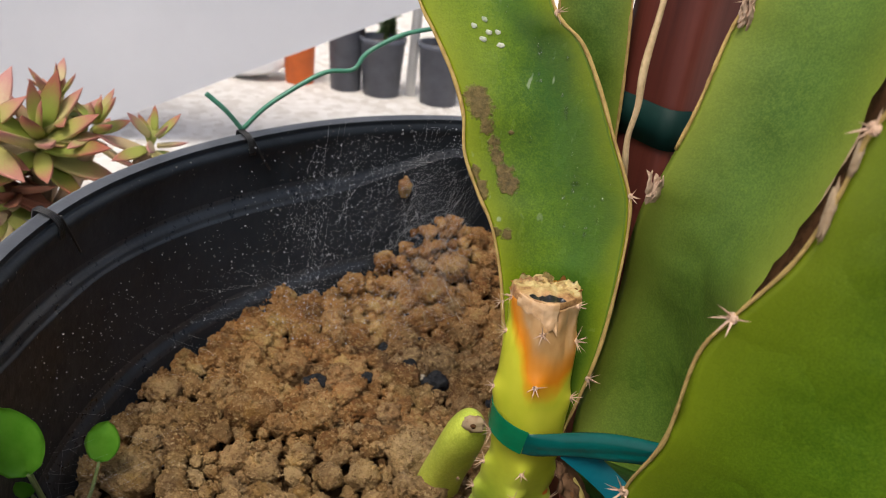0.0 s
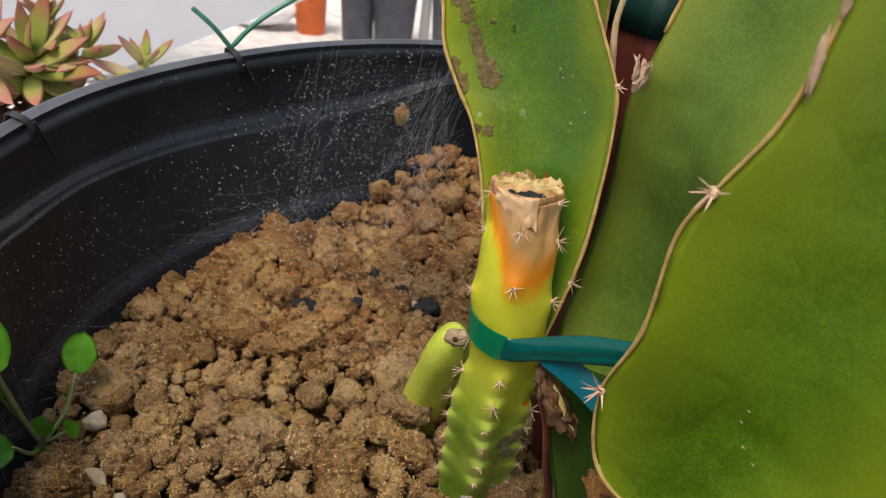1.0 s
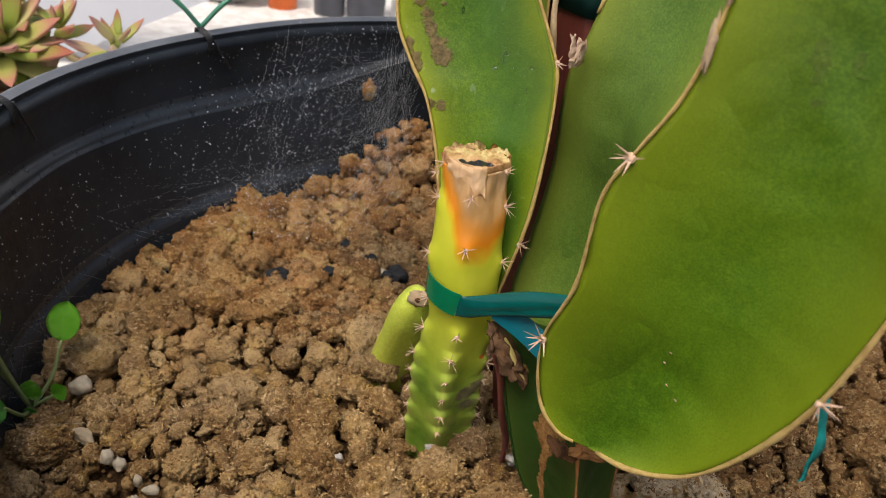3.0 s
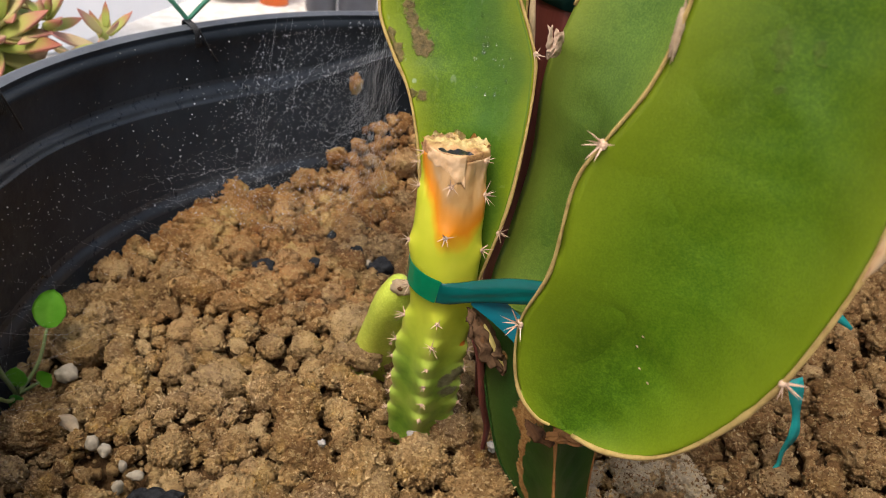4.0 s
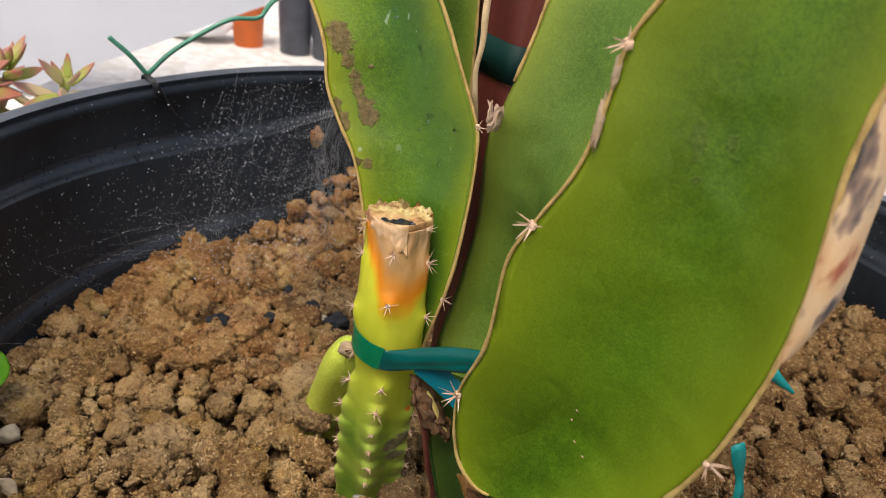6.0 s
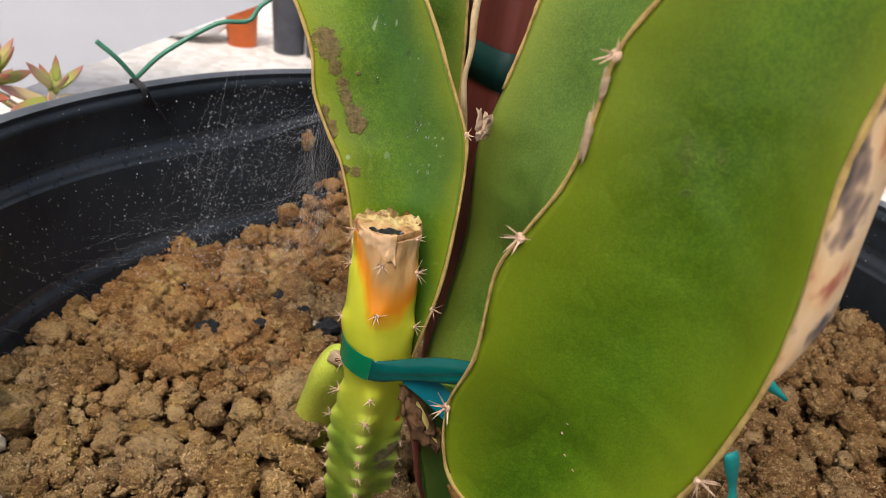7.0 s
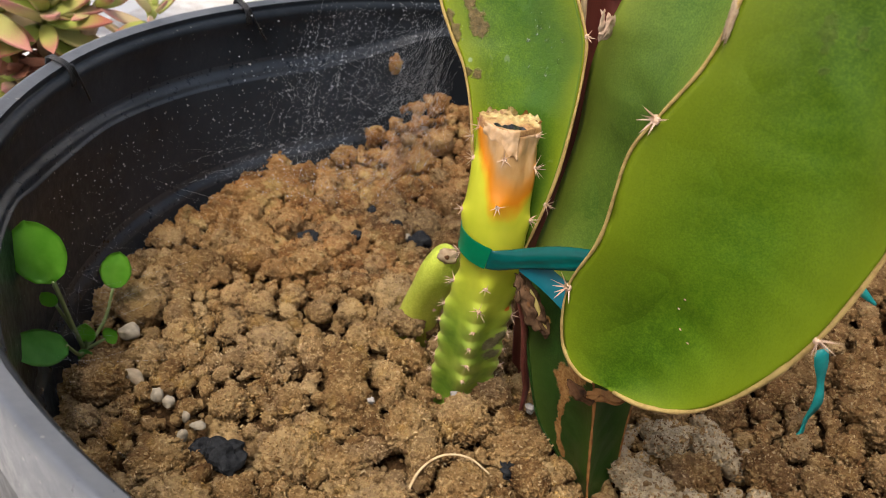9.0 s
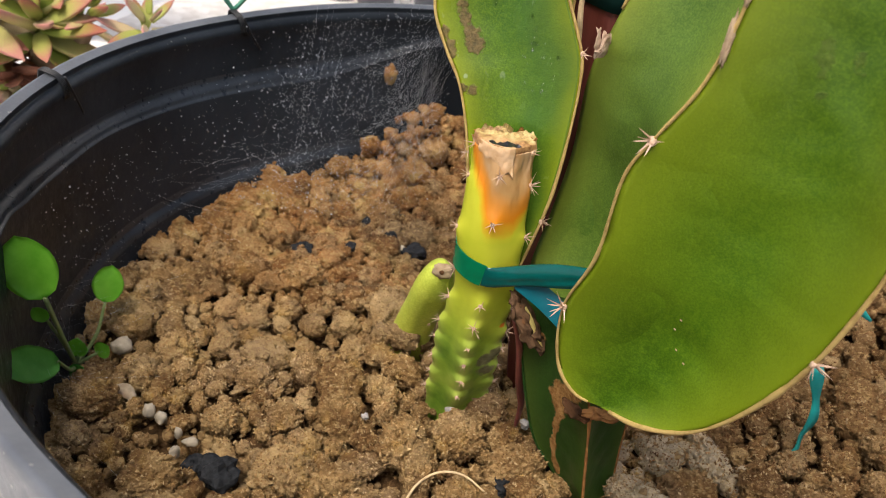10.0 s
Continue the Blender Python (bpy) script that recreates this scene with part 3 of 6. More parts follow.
def big_pot():
    pot = thing("plant_pot", "large black plastic nursery pot with stepped rim, full of soil", "plant pot", (0, 0, -0.30))
    low = [(0.150, 0.012), (0.1830, 0.293), (0.1868, 0.306), (0.1874, 0.3110)]
    ledge_low = [(0.1874, 0.3110), (0.1879, 0.3128), (0.1887, 0.3140), (0.1895, 0.3150), (0.1901, 0.3163), (0.1904, 0.3185)]
    mid = [(0.1904, 0.3185), (0.1911, 0.3220), (0.1924, 0.3480), (0.1929, 0.3580), (0.1931, 0.3602)]
    ledge_up = [(0.1931, 0.3602), (0.1933, 0.3609), (0.1937, 0.3613), (0.1941, 0.3619), (0.1943, 0.3634), (0.1947, 0.3648), (0.1954, 0.3658), (0.1961, 0.3667), (0.1966, 0.3684), (0.1968, 0.3705)]
    high = [(0.1968, 0.3705), (0.1971, 0.3740), (0.1975, 0.3790), (0.1971, 0.3815), (0.1966, 0.3832), (0.1967, 0.3848), (0.1975, 0.3860), (0.1988, 0.3865)]
    groove = [(0.1988, 0.3865), (0.1993, 0.3867), (0.1994, 0.3874), (0.1990, 0.3886), (0.1992, 0.3891)]
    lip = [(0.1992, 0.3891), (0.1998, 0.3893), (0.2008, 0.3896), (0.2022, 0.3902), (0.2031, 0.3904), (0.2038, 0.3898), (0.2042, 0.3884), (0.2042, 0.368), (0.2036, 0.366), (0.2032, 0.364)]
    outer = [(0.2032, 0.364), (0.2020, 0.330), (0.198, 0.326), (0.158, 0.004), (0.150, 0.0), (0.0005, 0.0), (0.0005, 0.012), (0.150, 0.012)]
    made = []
    for name, prof, mat, lab in (("inner_wall", low, POT, ""), ("lower_ledge", ledge_low, POT_LEDGE, "dusty moulded ledge with sheen in its colour"), ("inner_wall", mid, POT, ""), ("upper_ledge", ledge_up, POT_LEDGE, "dusty moulded ledge with sheen in its colour"), ("inner_wall", high, POT, ""), ("groove", groove, POT, ""), ("rim", lip, POT_RIM, "weathered grey rim lip with sky sheen in its colour"), ("outer_wall", outer, POT, "")):
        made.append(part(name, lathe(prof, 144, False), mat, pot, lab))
    for v in [v for ob in made for v in ob.data.vertices]:
        a = math.atan2(v.co.y, v.co.x)
        f = 1 + 0.0035 * noise.noise(V((math.cos(a) * 2, math.sin(a) * 2, 5))) * min(1.0, v.co.z / 0.3)
        f -= 0.0070 * math.exp(-((a + 2.27) / 0.40) ** 2) * max(0.0, min(1.0, (v.co.z - 0.33) / 0.05))
        v.co.x *= f
        v.co.y *= f
        near_ledge = max(0.0, 1 - max(0.0, 0.360 - v.co.z, v.co.z - 0.3705) / 0.012)
        if near_ledge:
            w = max(0.0, min(1.0, (v.co.z - 0.360) / 0.0105))
            deg = math.degrees(a) % 360
            v.co.z += near_ledge * ((1 - w) * float(np.interp(deg, WARP_DEG, WARP_LOW)) + w * float(np.interp(deg, WARP_DEG, WARP_HIGH)))
        v.co.z += 0.0012 * noise.noise(V((math.cos(a) * 2.5, math.sin(a) * 2.5, 9))) * (v.co.z > 0.2)
    return pot


big_pot()


def soil_height(x, y):
    h = 0.004 + 0.20 * max(0.0, x - 0.01) + 0.004 * noise.noise(V((x * 22, y * 22, 0))) + 0.002 * noise.noise(V((x * 60, y * 60, 3)))
    h += 0.030 * math.exp(-((x + 0.070) ** 2 + (y - 0.172) ** 2) / 0.0007) + 0.010 * math.exp(-((x + 0.03) ** 2 + (y - 0.165) ** 2) / 0.0015)
    h -= 0.006 * math.exp(-((x + 0.185) ** 2 + (y + 0.030) ** 2) / 0.0009)
    h += 0.006 * math.exp(-((x + 0.046) ** 2 + (y + 0.043) ** 2) / 0.0003)
    h += 0.010 * math.exp(-((x + 0.068) ** 2 + (y + 0.012) ** 2) / 0.00015)
    h -= 0.005 * math.exp(-((x + 0.128) ** 2 + (y + 0.066) ** 2) / 0.0003)
    return h


def soil_bed():
    """The bed of soil; its clods lie on it."""
    bm = bmesh.new()
    N, K = 60, 120
    rings = []
    for i in range(1, N + 1):
        r = SOIL_R * i / N * 0.996
        ring = []
        for j in range(K):
            a = 2 * math.pi * j / K
            x, y = r * math.cos(a), r * math.sin(a)
            z = soil_height(x, y) - 0.0075 + 0.0022 * noise.noise(V((x * 160, y * 160, 0))) - 0.004 * (i / N) ** 12
            ring.append(bm.verts.new((x, y, z)))
        rings.append(ring)
    for a, b in zip(rings, rings[1:]):
        for j in range(K):
            bm.faces.new((a[j], a[(j + 1) % K], b[(j + 1) % K], b[j]))
    bm.faces.new(rings[0])
    return tagged(link("soil", bm, BED), "brown crumbly granular potting soil in the pot", "soil", kind="stuff")


soil = soil_bed()

# ---- dragon fruit cactus ----
cactus = thing("dragon_fruit_cactus", "green three-ribbed dragon fruit cactus with corky rib margins", "cactus", (0, -0.06, 0))
CO = Matrix.Translation((0, 0.06, 0))


def cactus_part(name, bm, material, label=""):
    bm.transform(CO)
    return part(name, bm, material, cactus, label)


def stem_with_ribs(name, label, ribs, valley, skin, rib_mats, rib_r, seed, scars=(), facing=(0, -1, 0), start=2):
    bm, L, R, B = ribbed_stem(*ribs, valley, seed=seed, scars=scars, facing=facing)
    body = cactus_part(name, bm, skin, label)
    for line, mat, r in zip((L, R, B), rib_mats, rib_r):
        rb = rib_line(line[start:-1], r, seed)
        rb.transform(CO)
        part("rib", rb, mat, body, "tan corky rib margin")
    return body, L, R, B


# front pad: broad, rounded foot, leaning forward
pad_left = [(-0.0115, -0.0900, 0.0625), (-0.0185, -0.0868, 0.0636), (-0.0240, -0.0834, 0.0710), (-0.0262, -0.0832, 0.0880), (-0.0228, -0.0883, 0.1066),
            (-0.0225, -0.0911, 0.1290), (-0.0195, -0.0944, 0.1400), (-0.0148, -0.0995, 0.1540), (-0.0131, -0.1030, 0.1675), (-0.0126, -0.1049, 0.1790), (-0.0098, -0.1084, 0.1880), (-0.002, -0.116, 0.205), (0.010, -0.124, 0.222)]
pad_right = [(-0.0115, -0.0900, 0.0625), (-0.0036, -0.1006, 0.0666), (0.0051, -0.1091, 0.0744), (0.0118, -0.1165, 0.0889), (0.0167, -0.1229, 0.1080),
             (0.0191, -0.1276, 0.1320), (0.0190, -0.1292, 0.1500), (0.0168, -0.1300, 0.1720), (0.0170, -0.1320, 0.1900), (0.017, -0.133, 0.205), (0.012, -0.126, 0.222)]
pad_back = [(-0.0100, -0.0890, 0.0625), (0.006, -0.086, 0.0700), (0.016, -0.088, 0.0900), (0.022, -0.092, 0.1150), (0.026, -0.097, 0.1400), (0.026, -0.102, 0.1700), (0.026, -0.110, 0.1950), (0.013, -0.123, 0.222)]
pad, PL, PR, PB = stem_with_ribs("front_pad", "broad yellow-green cactus pad", (pad_left, pad_right, pad_back), 0.17, SKIN_PAD, (RIB, RIB, RIB), (0.00050, 0.0007, 0.0006), 1,
                                  (((0.0017, -0.1087, 0.1684), 0.0014), ((0.0026, -0.1088, 0.1656), 0.0016), ((0.0034, -0.1086, 0.1622), 0.0010), ((0.0070, -0.1117, 0.1672), 0.0013), ((0.0078, -0.1122, 0.1650), 0.0010), ((0.0043, -0.1084, 0.1588), 0.0008)), (-0.4, -0.9, 0.1))

# wing behind the stub
wing_left = [(-0.0440, -0.0440, 0.0620), (-0.0490, -0.0410, 0.0800), (-0.0532, -0.0360, 0.1018), (-0.0556, -0.0328, 0.1134), (-0.0593, -0.0292, 0.1244), (-0.0640, -0.0260, 0.1321), (-0.0686, -0.0225, 0.1412), (-0.0702, -0.0200, 0.1509), (-0.0742, -0.0167, 0.1599), (-0.0797, -0.0130, 0.1686), (-0.0855, -0.0090, 0.1775), (-0.094, -0.001, 0.200), (-0.096, 0.006, 0.225), (-0.086, 0.010, 0.25)]
wing_right = [(-0.0360, -0.0490, 0.0660), (-0.0338, -0.0481, 0.0754), (-0.0297, -0.0459, 0.0928), (-0.0278, -0.0441, 0.1049), (-0.0266, -0.0407, 0.1228), (-0.0268, -0.0380, 0.1356), (-0.0285, -0.0361, 0.1421), (-0.0337, -0.0320, 0.1532), (-0.0388, -0.0280, 0.1641), (-0.0441, -0.0243, 0.1729), (-0.0520, -0.0200, 0.1805), (-0.060, -0.010, 0.205), (-0.066, 0.002, 0.23), (-0.080, 0.010, 0.25)]
wing_back = [(-0.038, -0.042, 0.0640), (-0.036, -0.030, 0.0850), (-0.040, -0.020, 0.1100), (-0.044, -0.014, 0.1350), (-0.052, -0.006, 0.1600), (-0.060, 0.004, 0.1850), (-0.070, 0.014, 0.22), (-0.083, 0.013, 0.25)]
wing, WL, WR, WB = stem_with_ribs("stem_wing", "green cactus stem with brown scars", (wing_left, wing_right, wing_back), 0.12, SKIN_WING, (RIB, RIB, RIB), (0.00058, 0.00058, 0.0005), 2,
                                  (((-0.0685, -0.0203, 0.1560), 0.0028), ((-0.0660, -0.0212, 0.1530), 0.0032), ((-0.0640, -0.0227, 0.1482), 0.0018), ((-0.0622, -0.024, 0.1448), 0.0016), ((-0.0608, -0.0252, 0.1414), 0.0017), ((-0.0586, -0.0267, 0.1380), 0.0022), ((-0.0568, -0.0280, 0.1352), 0.0024), ((-0.0655, -0.0245, 0.1372), 0.0015), ((-0.0635, -0.0258, 0.1338), 0.0016), ((-0.0622, -0.0265, 0.1315), 0.0012), ((-0.0583, -0.0246, 0.1481), 0.0011), ((-0.0585, -0.030, 0.1229), 0.0015), ((-0.0555, -0.031, 0.1230), 0.0015)), (0.32, 0.93, -0.19))

# main stem rising behind the pad
main_left = [(-0.0290, -0.0520, 0.0500), (-0.0285, -0.0370, 0.0700), (-0.0248, -0.0300, 0.0858), (-0.0222, -0.0280, 0.1070), (-0.0238, -0.0330, 0.1279), (-0.0240, -0.0375, 0.1395), (-0.0226, -0.0405, 0.1465), (-0.0187, -0.0419, 0.1635), (-0.0148, -0.0392, 0.1812), (-0.0115, -0.0395, 0.1913), (-0.006, -0.036, 0.215), (0.004, -0.036, 0.24)]
main_right = [(0.0050, -0.0640, 0.0450), (0.0020, -0.0680, 0.0700), (-0.0040, -0.0720, 0.1000), (-0.0080, -0.0735, 0.1280), (-0.0028, -0.0737, 0.1459), (0.0014, -0.0732, 0.1596), (0.0048, -0.0712, 0.1736), (0.010, -0.066, 0.20), (0.012, -0.052, 0.24)]
main_back = [(-0.004, -0.050, 0.0450), (0.002, -0.048, 0.0900), (0.006, -0.048, 0.1400), (0.016, -0.046, 0.19), (0.010, -0.040, 0.24)]
main, ML, MR, MB = stem_with_ribs("main_stem", "dull green main cactus stem", (main_left, main_right, main_back), 0.13, SKIN_STEM, (RIB, RIB_GREY, RIB), (0.0006, 0.0010, 0.0007), 3, start=61)

# old stem foot in the soil
foot_left = [(0.0010, -0.0660, -0.0060), (-0.0110, -0.0620, 0.0101), (-0.0189, -0.0580, 0.0202), (-0.0250, -0.0550, 0.0382), (-0.0290, -0.0520, 0.0560), (-0.0300, -0.0500, 0.072)]
foot_front = [(0.0010, -0.0740, -0.0060), (-0.0030, -0.0745, 0.0150), (-0.0055, -0.0745, 0.0300), (-0.0085, -0.0740, 0.0470), (-0.0130, -0.0700, 0.0600), (-0.0160, -0.0660, 0.072)]
foot_right = [(0.0095, -0.0640, -0.0060), (0.0105, -0.0610, 0.0050), (0.0095, -0.0600, 0.0200), (0.0085, -0.0600, 0.0380), (0.0060, -0.0600, 0.0600), (0.0050, -0.060, 0.072)]
FOOT_SCAR = [((-0.0134, -0.0673, 0.0480), 0.0042), ((-0.0157, -0.0645, 0.0440), 0.0042), ((-0.0235, -0.0571, 0.0590), 0.0016)]
for i, p in enumerate(curve([(-0.0150, -0.0640, 0.0418), (-0.0141, -0.0648, 0.0366), (-0.0140, -0.0638, 0.0295), (-0.0134, -0.0633, 0.0225), (-0.0118, -0.0636, 0.0168), (-0.0094, -0.0640, 0.0109)], 26)):
    FOOT_SCAR.append((p, 0.0028 - 0.0017 * min(1.0, i / 8) + 0.0003 * math.sin(i * 0.9)))
foot, FL, FF, FR = stem_with_ribs("stem_foot", "dark green old stem foot rooted in soil", (foot_left, foot_front, foot_right), 0.05, SKIN_BASE, (SKIN_BASE, SCAB, SCAB), (0.0005, 0.0006, 0.0005), 4,
                                   FOOT_SCAR, (-0.73, -0.67, -0.13))

# dried margin on the pad's outer rib
dry_in = curve([(0.0190, -0.1285, 0.1350), (0.0188, -0.1293, 0.1460), (0.0180, -0.1298, 0.1560), (0.0170, -0.1301, 0.1720), (0.0170, -0.1320, 0.1900), (0.017, -0.133, 0.205)], 40)
bm = bmesh.new()
rows = []
for i, p in enumerate(dry_in):
    u = i / 39
    w = (0.0066 + 0.0022 * u) * min(1.0, u * 5.5) ** 0.7
    out = V((0.80, -0.05, 0.10)).normalized()
    back = V((0.25, 0.95, 0.0))
    q = p + out * w + V((0, 0.0022, 0)) * min(1, u * 6)
    mid = p.lerp(q, 0.5) + V((-0.3, -1, 0)) * 0.0011 * min(1, u * 6) * (1 + 0.5 * noise.noise(p * 90))
    rows.append([bm.verts.new(c) for c in (p - back * 0.0004, mid, q, q + back * 0.0012, p + back * 0.0016)])
for a, b in zip(rows, rows[1:]):
    for k in range(5):
        bm.faces.new((a[k], a[(k + 1) % 5], b[(k + 1) % 5], b[k]))
bm.faces.new(rows[0][::-1])
bm.faces.new(rows[-1])
bmesh.ops.recalc_face_normals(bm, faces=bm.faces)
bm.transform(CO)
part("dried_margin", bm, DRY, pad, "dried brown and grey margin")


# dark dried tissue in the fold between the main stem and the pad
fold = bmesh.new()
rows = []
for i in range(46):
    z = 0.118 + 0.092 * i / 45
    a = min(MR, key=lambda p: abs(p.z - z))
    b = min(PL, key=lambda p: abs(p.z - z)) + V((0.012, 0.010, 0.0))
    row = []
    for j in range(9):
        p = a.lerp(b, j / 8) + V((-0.001, -0.0004, 0))
        p += V((0.4, -1, 0)) * 0.0012 * noise.noise(V((p.x * 500, p.y * 300, p.z * 90)))
        row.append(fold.verts.new(V((p.x, p.y, z))))
    rows.append(row)
for a, b in zip(rows, rows[1:]):
    for j in range(8):
        fold.faces.new((a[j], a[j + 1], b[j + 1], b[j]))
bmesh.ops.solidify(fold, geom=fold.faces[:], thickness=0.001)
cactus_part("dried_fold", fold, SCAB_DARK, "dark brown dried tissue in the fold")


def near(line, at):
    return min(line, key=lambda p: (p - V(at)).length)


def spines_on(body, line, spots, out, size=1.0):
    for i, s in enumerate(spots):
        p = near(line, s)
        put_areole(body, CO @ p, out, i, size)


spines_on(pad, PL, [(-0.0262, -0.0833, 0.0880), (-0.0197, -0.0944, 0.1400), (-0.0126, -0.1049, 0.1790)], (-0.8, -0.5, 0.1), 1.2)
spines_on(pad, PR, [(0.0167, -0.1229, 0.1082)], (0.7, -0.4, -0.5), 1.0)
spines_on(wing, WR, [(-0.0297, -0.046, 0.0926), (-0.050, -0.021, 0.179)], (0.7, -0.7, 0.1), 0.85)
spines_on(wing, WL, [(-0.0520, -0.037, 0.1060)], (-0.8, -0.5, 0.1), 0.7)
spines_on(main, ML, [(-0.0125, -0.0395, 0.188)], (-0.7, -0.6, 0.2), 0.9)


def scab(parent, at, normal, size, mat, seed, label):
    bm = lump(4, 1.0, 1.0, 0.38, seed, 1.5, 0.22)
    q = V(normal).to_track_quat("Z", "Y").to_matrix().to_4x4()
    bm.transform(CO @ Matrix.Translation(at) @ q @ Matrix.Diagonal((*size, 1)))
    return part("scar", bm, mat, parent, label)


def on_face(L, R, B, i, u, valley, lift=0.0):
    """A place on the front face of a ribbed stem, and the way out of it."""
    a, b, c = L[i], R[i], B[i]
    inward = ((a + b + c) / 3 - (a + b) / 2).normalized()
    s = math.sin(math.pi * u)
    return a.lerp(b, u) + inward * (valley * (b - a).length * s ** 1.15) - inward * lift, -inward


for i, u in ((24, 0.52), (17, 0.54), (27, 0.44), (23, 0.60), (29, 0.43), (38, 0.70)):
    p, o = on_face(PL, PR, PB, i, u, 0.17)
    scab(pad, p, o, (0.00040, 0.0002, 0.0001), HUSK, i, "pale nick")
scab(pad, near(PL, (-0.0131, -0.1030, 0.1640)), (-0.8, -0.5, 0), (0.0008, 0.0052, 0.0009), RIB_GREY, 3, "swollen corky scab")
scab(pad, near(PL, (-0.0126, -0.1049, 0.1750)), (-0.8, -0.5, 0), (0.0007, 0.0030, 0.0008), RIB_GREY, 5, "swollen corky scab")
for i, u in ((61, 0.30), (62, 0.36), (63, 0.28), (62, 0.42), (64, 0.38), (60, 0.40)):
    p, o = on_face(WL, WR, WB, i, u, 0.12)
    scab(wing, p, o, (0.0011, 0.0006, 0.00012), SCRAPE, i, "pale grey scrape")
drops = bmesh.new()
drop_rnd = random.Random(9)
for _ in range(80):
    p, o = on_face(WL, WR, WB, drop_rnd.randrange(34, 78), min(0.9, max(0.4, drop_rnd.gauss(0.68, 0.10))), 0.12)
    sz = drop_rnd.choice((0.00018, 0.00022, 0.00026, 0.00034, 0.00045))
    bmesh.ops.create_icosphere(drops, subdivisions=2, radius=1.0, matrix=CO @ Matrix.Translation(p) @ V(o).to_track_quat("Z", "Y").to_matrix().to_4x4() @ Matrix.Diagonal((sz, sz * drop_rnd.uniform(1, 2.4), sz * 0.5, 1)))
tagged(part("dew", drops, WATER, wing, "small clear water drops"), kind="stuff")
# withered husk at the areole between wing and main stem
husk_rnd = random.Random(4)
for k in range(15):
    root = V((-0.0242, -0.0436, 0.1418)) if k < 8 else V((-0.0120, -0.0402, 0.1830))
    base = root + V((husk_rnd.uniform(-0.0010, 0.0010), 0, husk_rnd.uniform(0, 0.0012)))
    tip = base + V((husk_rnd.uniform(-0.0026, 0.0016), husk_rnd.uniform(-0.0012, 0.0006), husk_rnd.uniform(0.0030, 0.0082)))
    bm = tube(bmesh.new(), curve([base, base.lerp(tip, 0.45) + V((husk_rnd.uniform(-0.0009, 0.0009), -0.0006, 0)), tip], 20), lambda u: 0.0016 * (1 - u) ** 0.6 * (0.9 + 0.5 * noise.noise(V((u * 6, k, 2)))) + 0.0001, 14, 0.25)
    for v in bm.verts:
        v.co += V((noise.noise(v.co * 700 + V((k, 0, 0))), noise.noise(v.co * 700 + V((0, k, 4))), noise.noise(v.co * 500))) * 0.0006
    bm.transform(CO)
    part("husk", bm, HUSK, main, "withered papery husk")
put_areole(wing, CO @ V((-0.0275, -0.0372, 0.1400)), (0.6, -0.8, 0.1), 2, 0.75)
# dried tissue where the pad and the wing join the foot


def dry_tissue(name, line, width, mat, seed, label):
    """A shrivelled, fibrous strip of dead tissue along a line."""
    pts = curve(line, 60)
    bm = tube(bmesh.new(), pts, lambda u: width * (math.sin(math.pi * min(1, 0.06 + 0.92 * u)) ** 0.6) * (1 + 0.35 * noise.noise(V((u * 4, seed, 0)))), 36, 0.40)
    ax = (V(line[-1]) - V(line[0])).normalized()
    for v in bm.verts:
        along = ax * v.co.dot(ax)
        q = (v.co - along) * 1500 + along * 160 + V((seed * 3.3, seed, 0))
        w = v.co * 330 + V((seed, 5, seed))
        v.co += V((noise.noise(q), noise.noise(q + V((9, 0, 0))), noise.noise(q + V((0, 9, 0))))) * width * 0.32 + V((noise.noise(w), noise.noise(w + V((4, 0, 0))), noise.noise(w + V((0, 4, 0))))) * width * 0.4
    bm.transform(CO)
    return part(name, bm, mat, foot, label)


dry_tissue("joint_knot", [(-0.0180, -0.0775, 0.0530), (-0.0150, -0.0785, 0.0505), (-0.0112, -0.0783, 0.0480), (-0.0085, -0.0762, 0.0450)], 0.0019, SCAB_DARK, 2, "dark fibrous knot")
dry_tissue("joint_flap", [(-0.0120, -0.0785, 0.0500), (-0.0060, -0.0788, 0.0502), (0.0000, -0.0775, 0.0505), (0.0040, -0.0745, 0.0492)], 0.0024, SCAB, 3, "brown dried flap")
dry_tissue("joint_flap", [(0.0030, -0.0735, 0.0515), (0.0040, -0.0720, 0.0480), (0.0040, -0.0705, 0.0445)], 0.0011, SCAB, 6, "brown dried flap")
dry_tissue("bract", [(-0.0352, -0.0590, 0.0745), (-0.0318, -0.0605, 0.0680), (-0.0270, -0.0610, 0.0615), (-0.0230, -0.0610, 0.0560)], 0.0034, BRACT, 4, "shrivelled brown bract")
dry_tissue("bract", [(-0.0338, -0.0595, 0.0715), (-0.0308, -0.0612, 0.0660), (-0.0280, -0.0615, 0.0615)], 0.0017, SCAB_DARK, 5, "shrivelled brown bract")
dry_tissue("bract", [(-0.0312, -0.0600, 0.0705), (-0.0272, -0.0612, 0.0640), (-0.0236, -0.0612, 0.0575)], 0.0009, RIB_PALE, 7, "tan dried bract edge")
bm = tube(bmesh.new(), curve([(-0.0270, -0.026, 0.136), (-0.0287, -0.0300, 0.1448), (-0.0298, -0.0310, 0.1529), (-0.0293, -0.0320, 0.1609), (-0.0298, -0.0320, 0.1710), (-0.0285, -0.031, 0.19), (-0.030, -0.030, 0.21)], 40), lambda u: 0.00085 * (1 + 0.15 * math.sin(u * 17)), 10)
cactus_part("aerial_root", bm, ROOT, "pale tan aerial root")
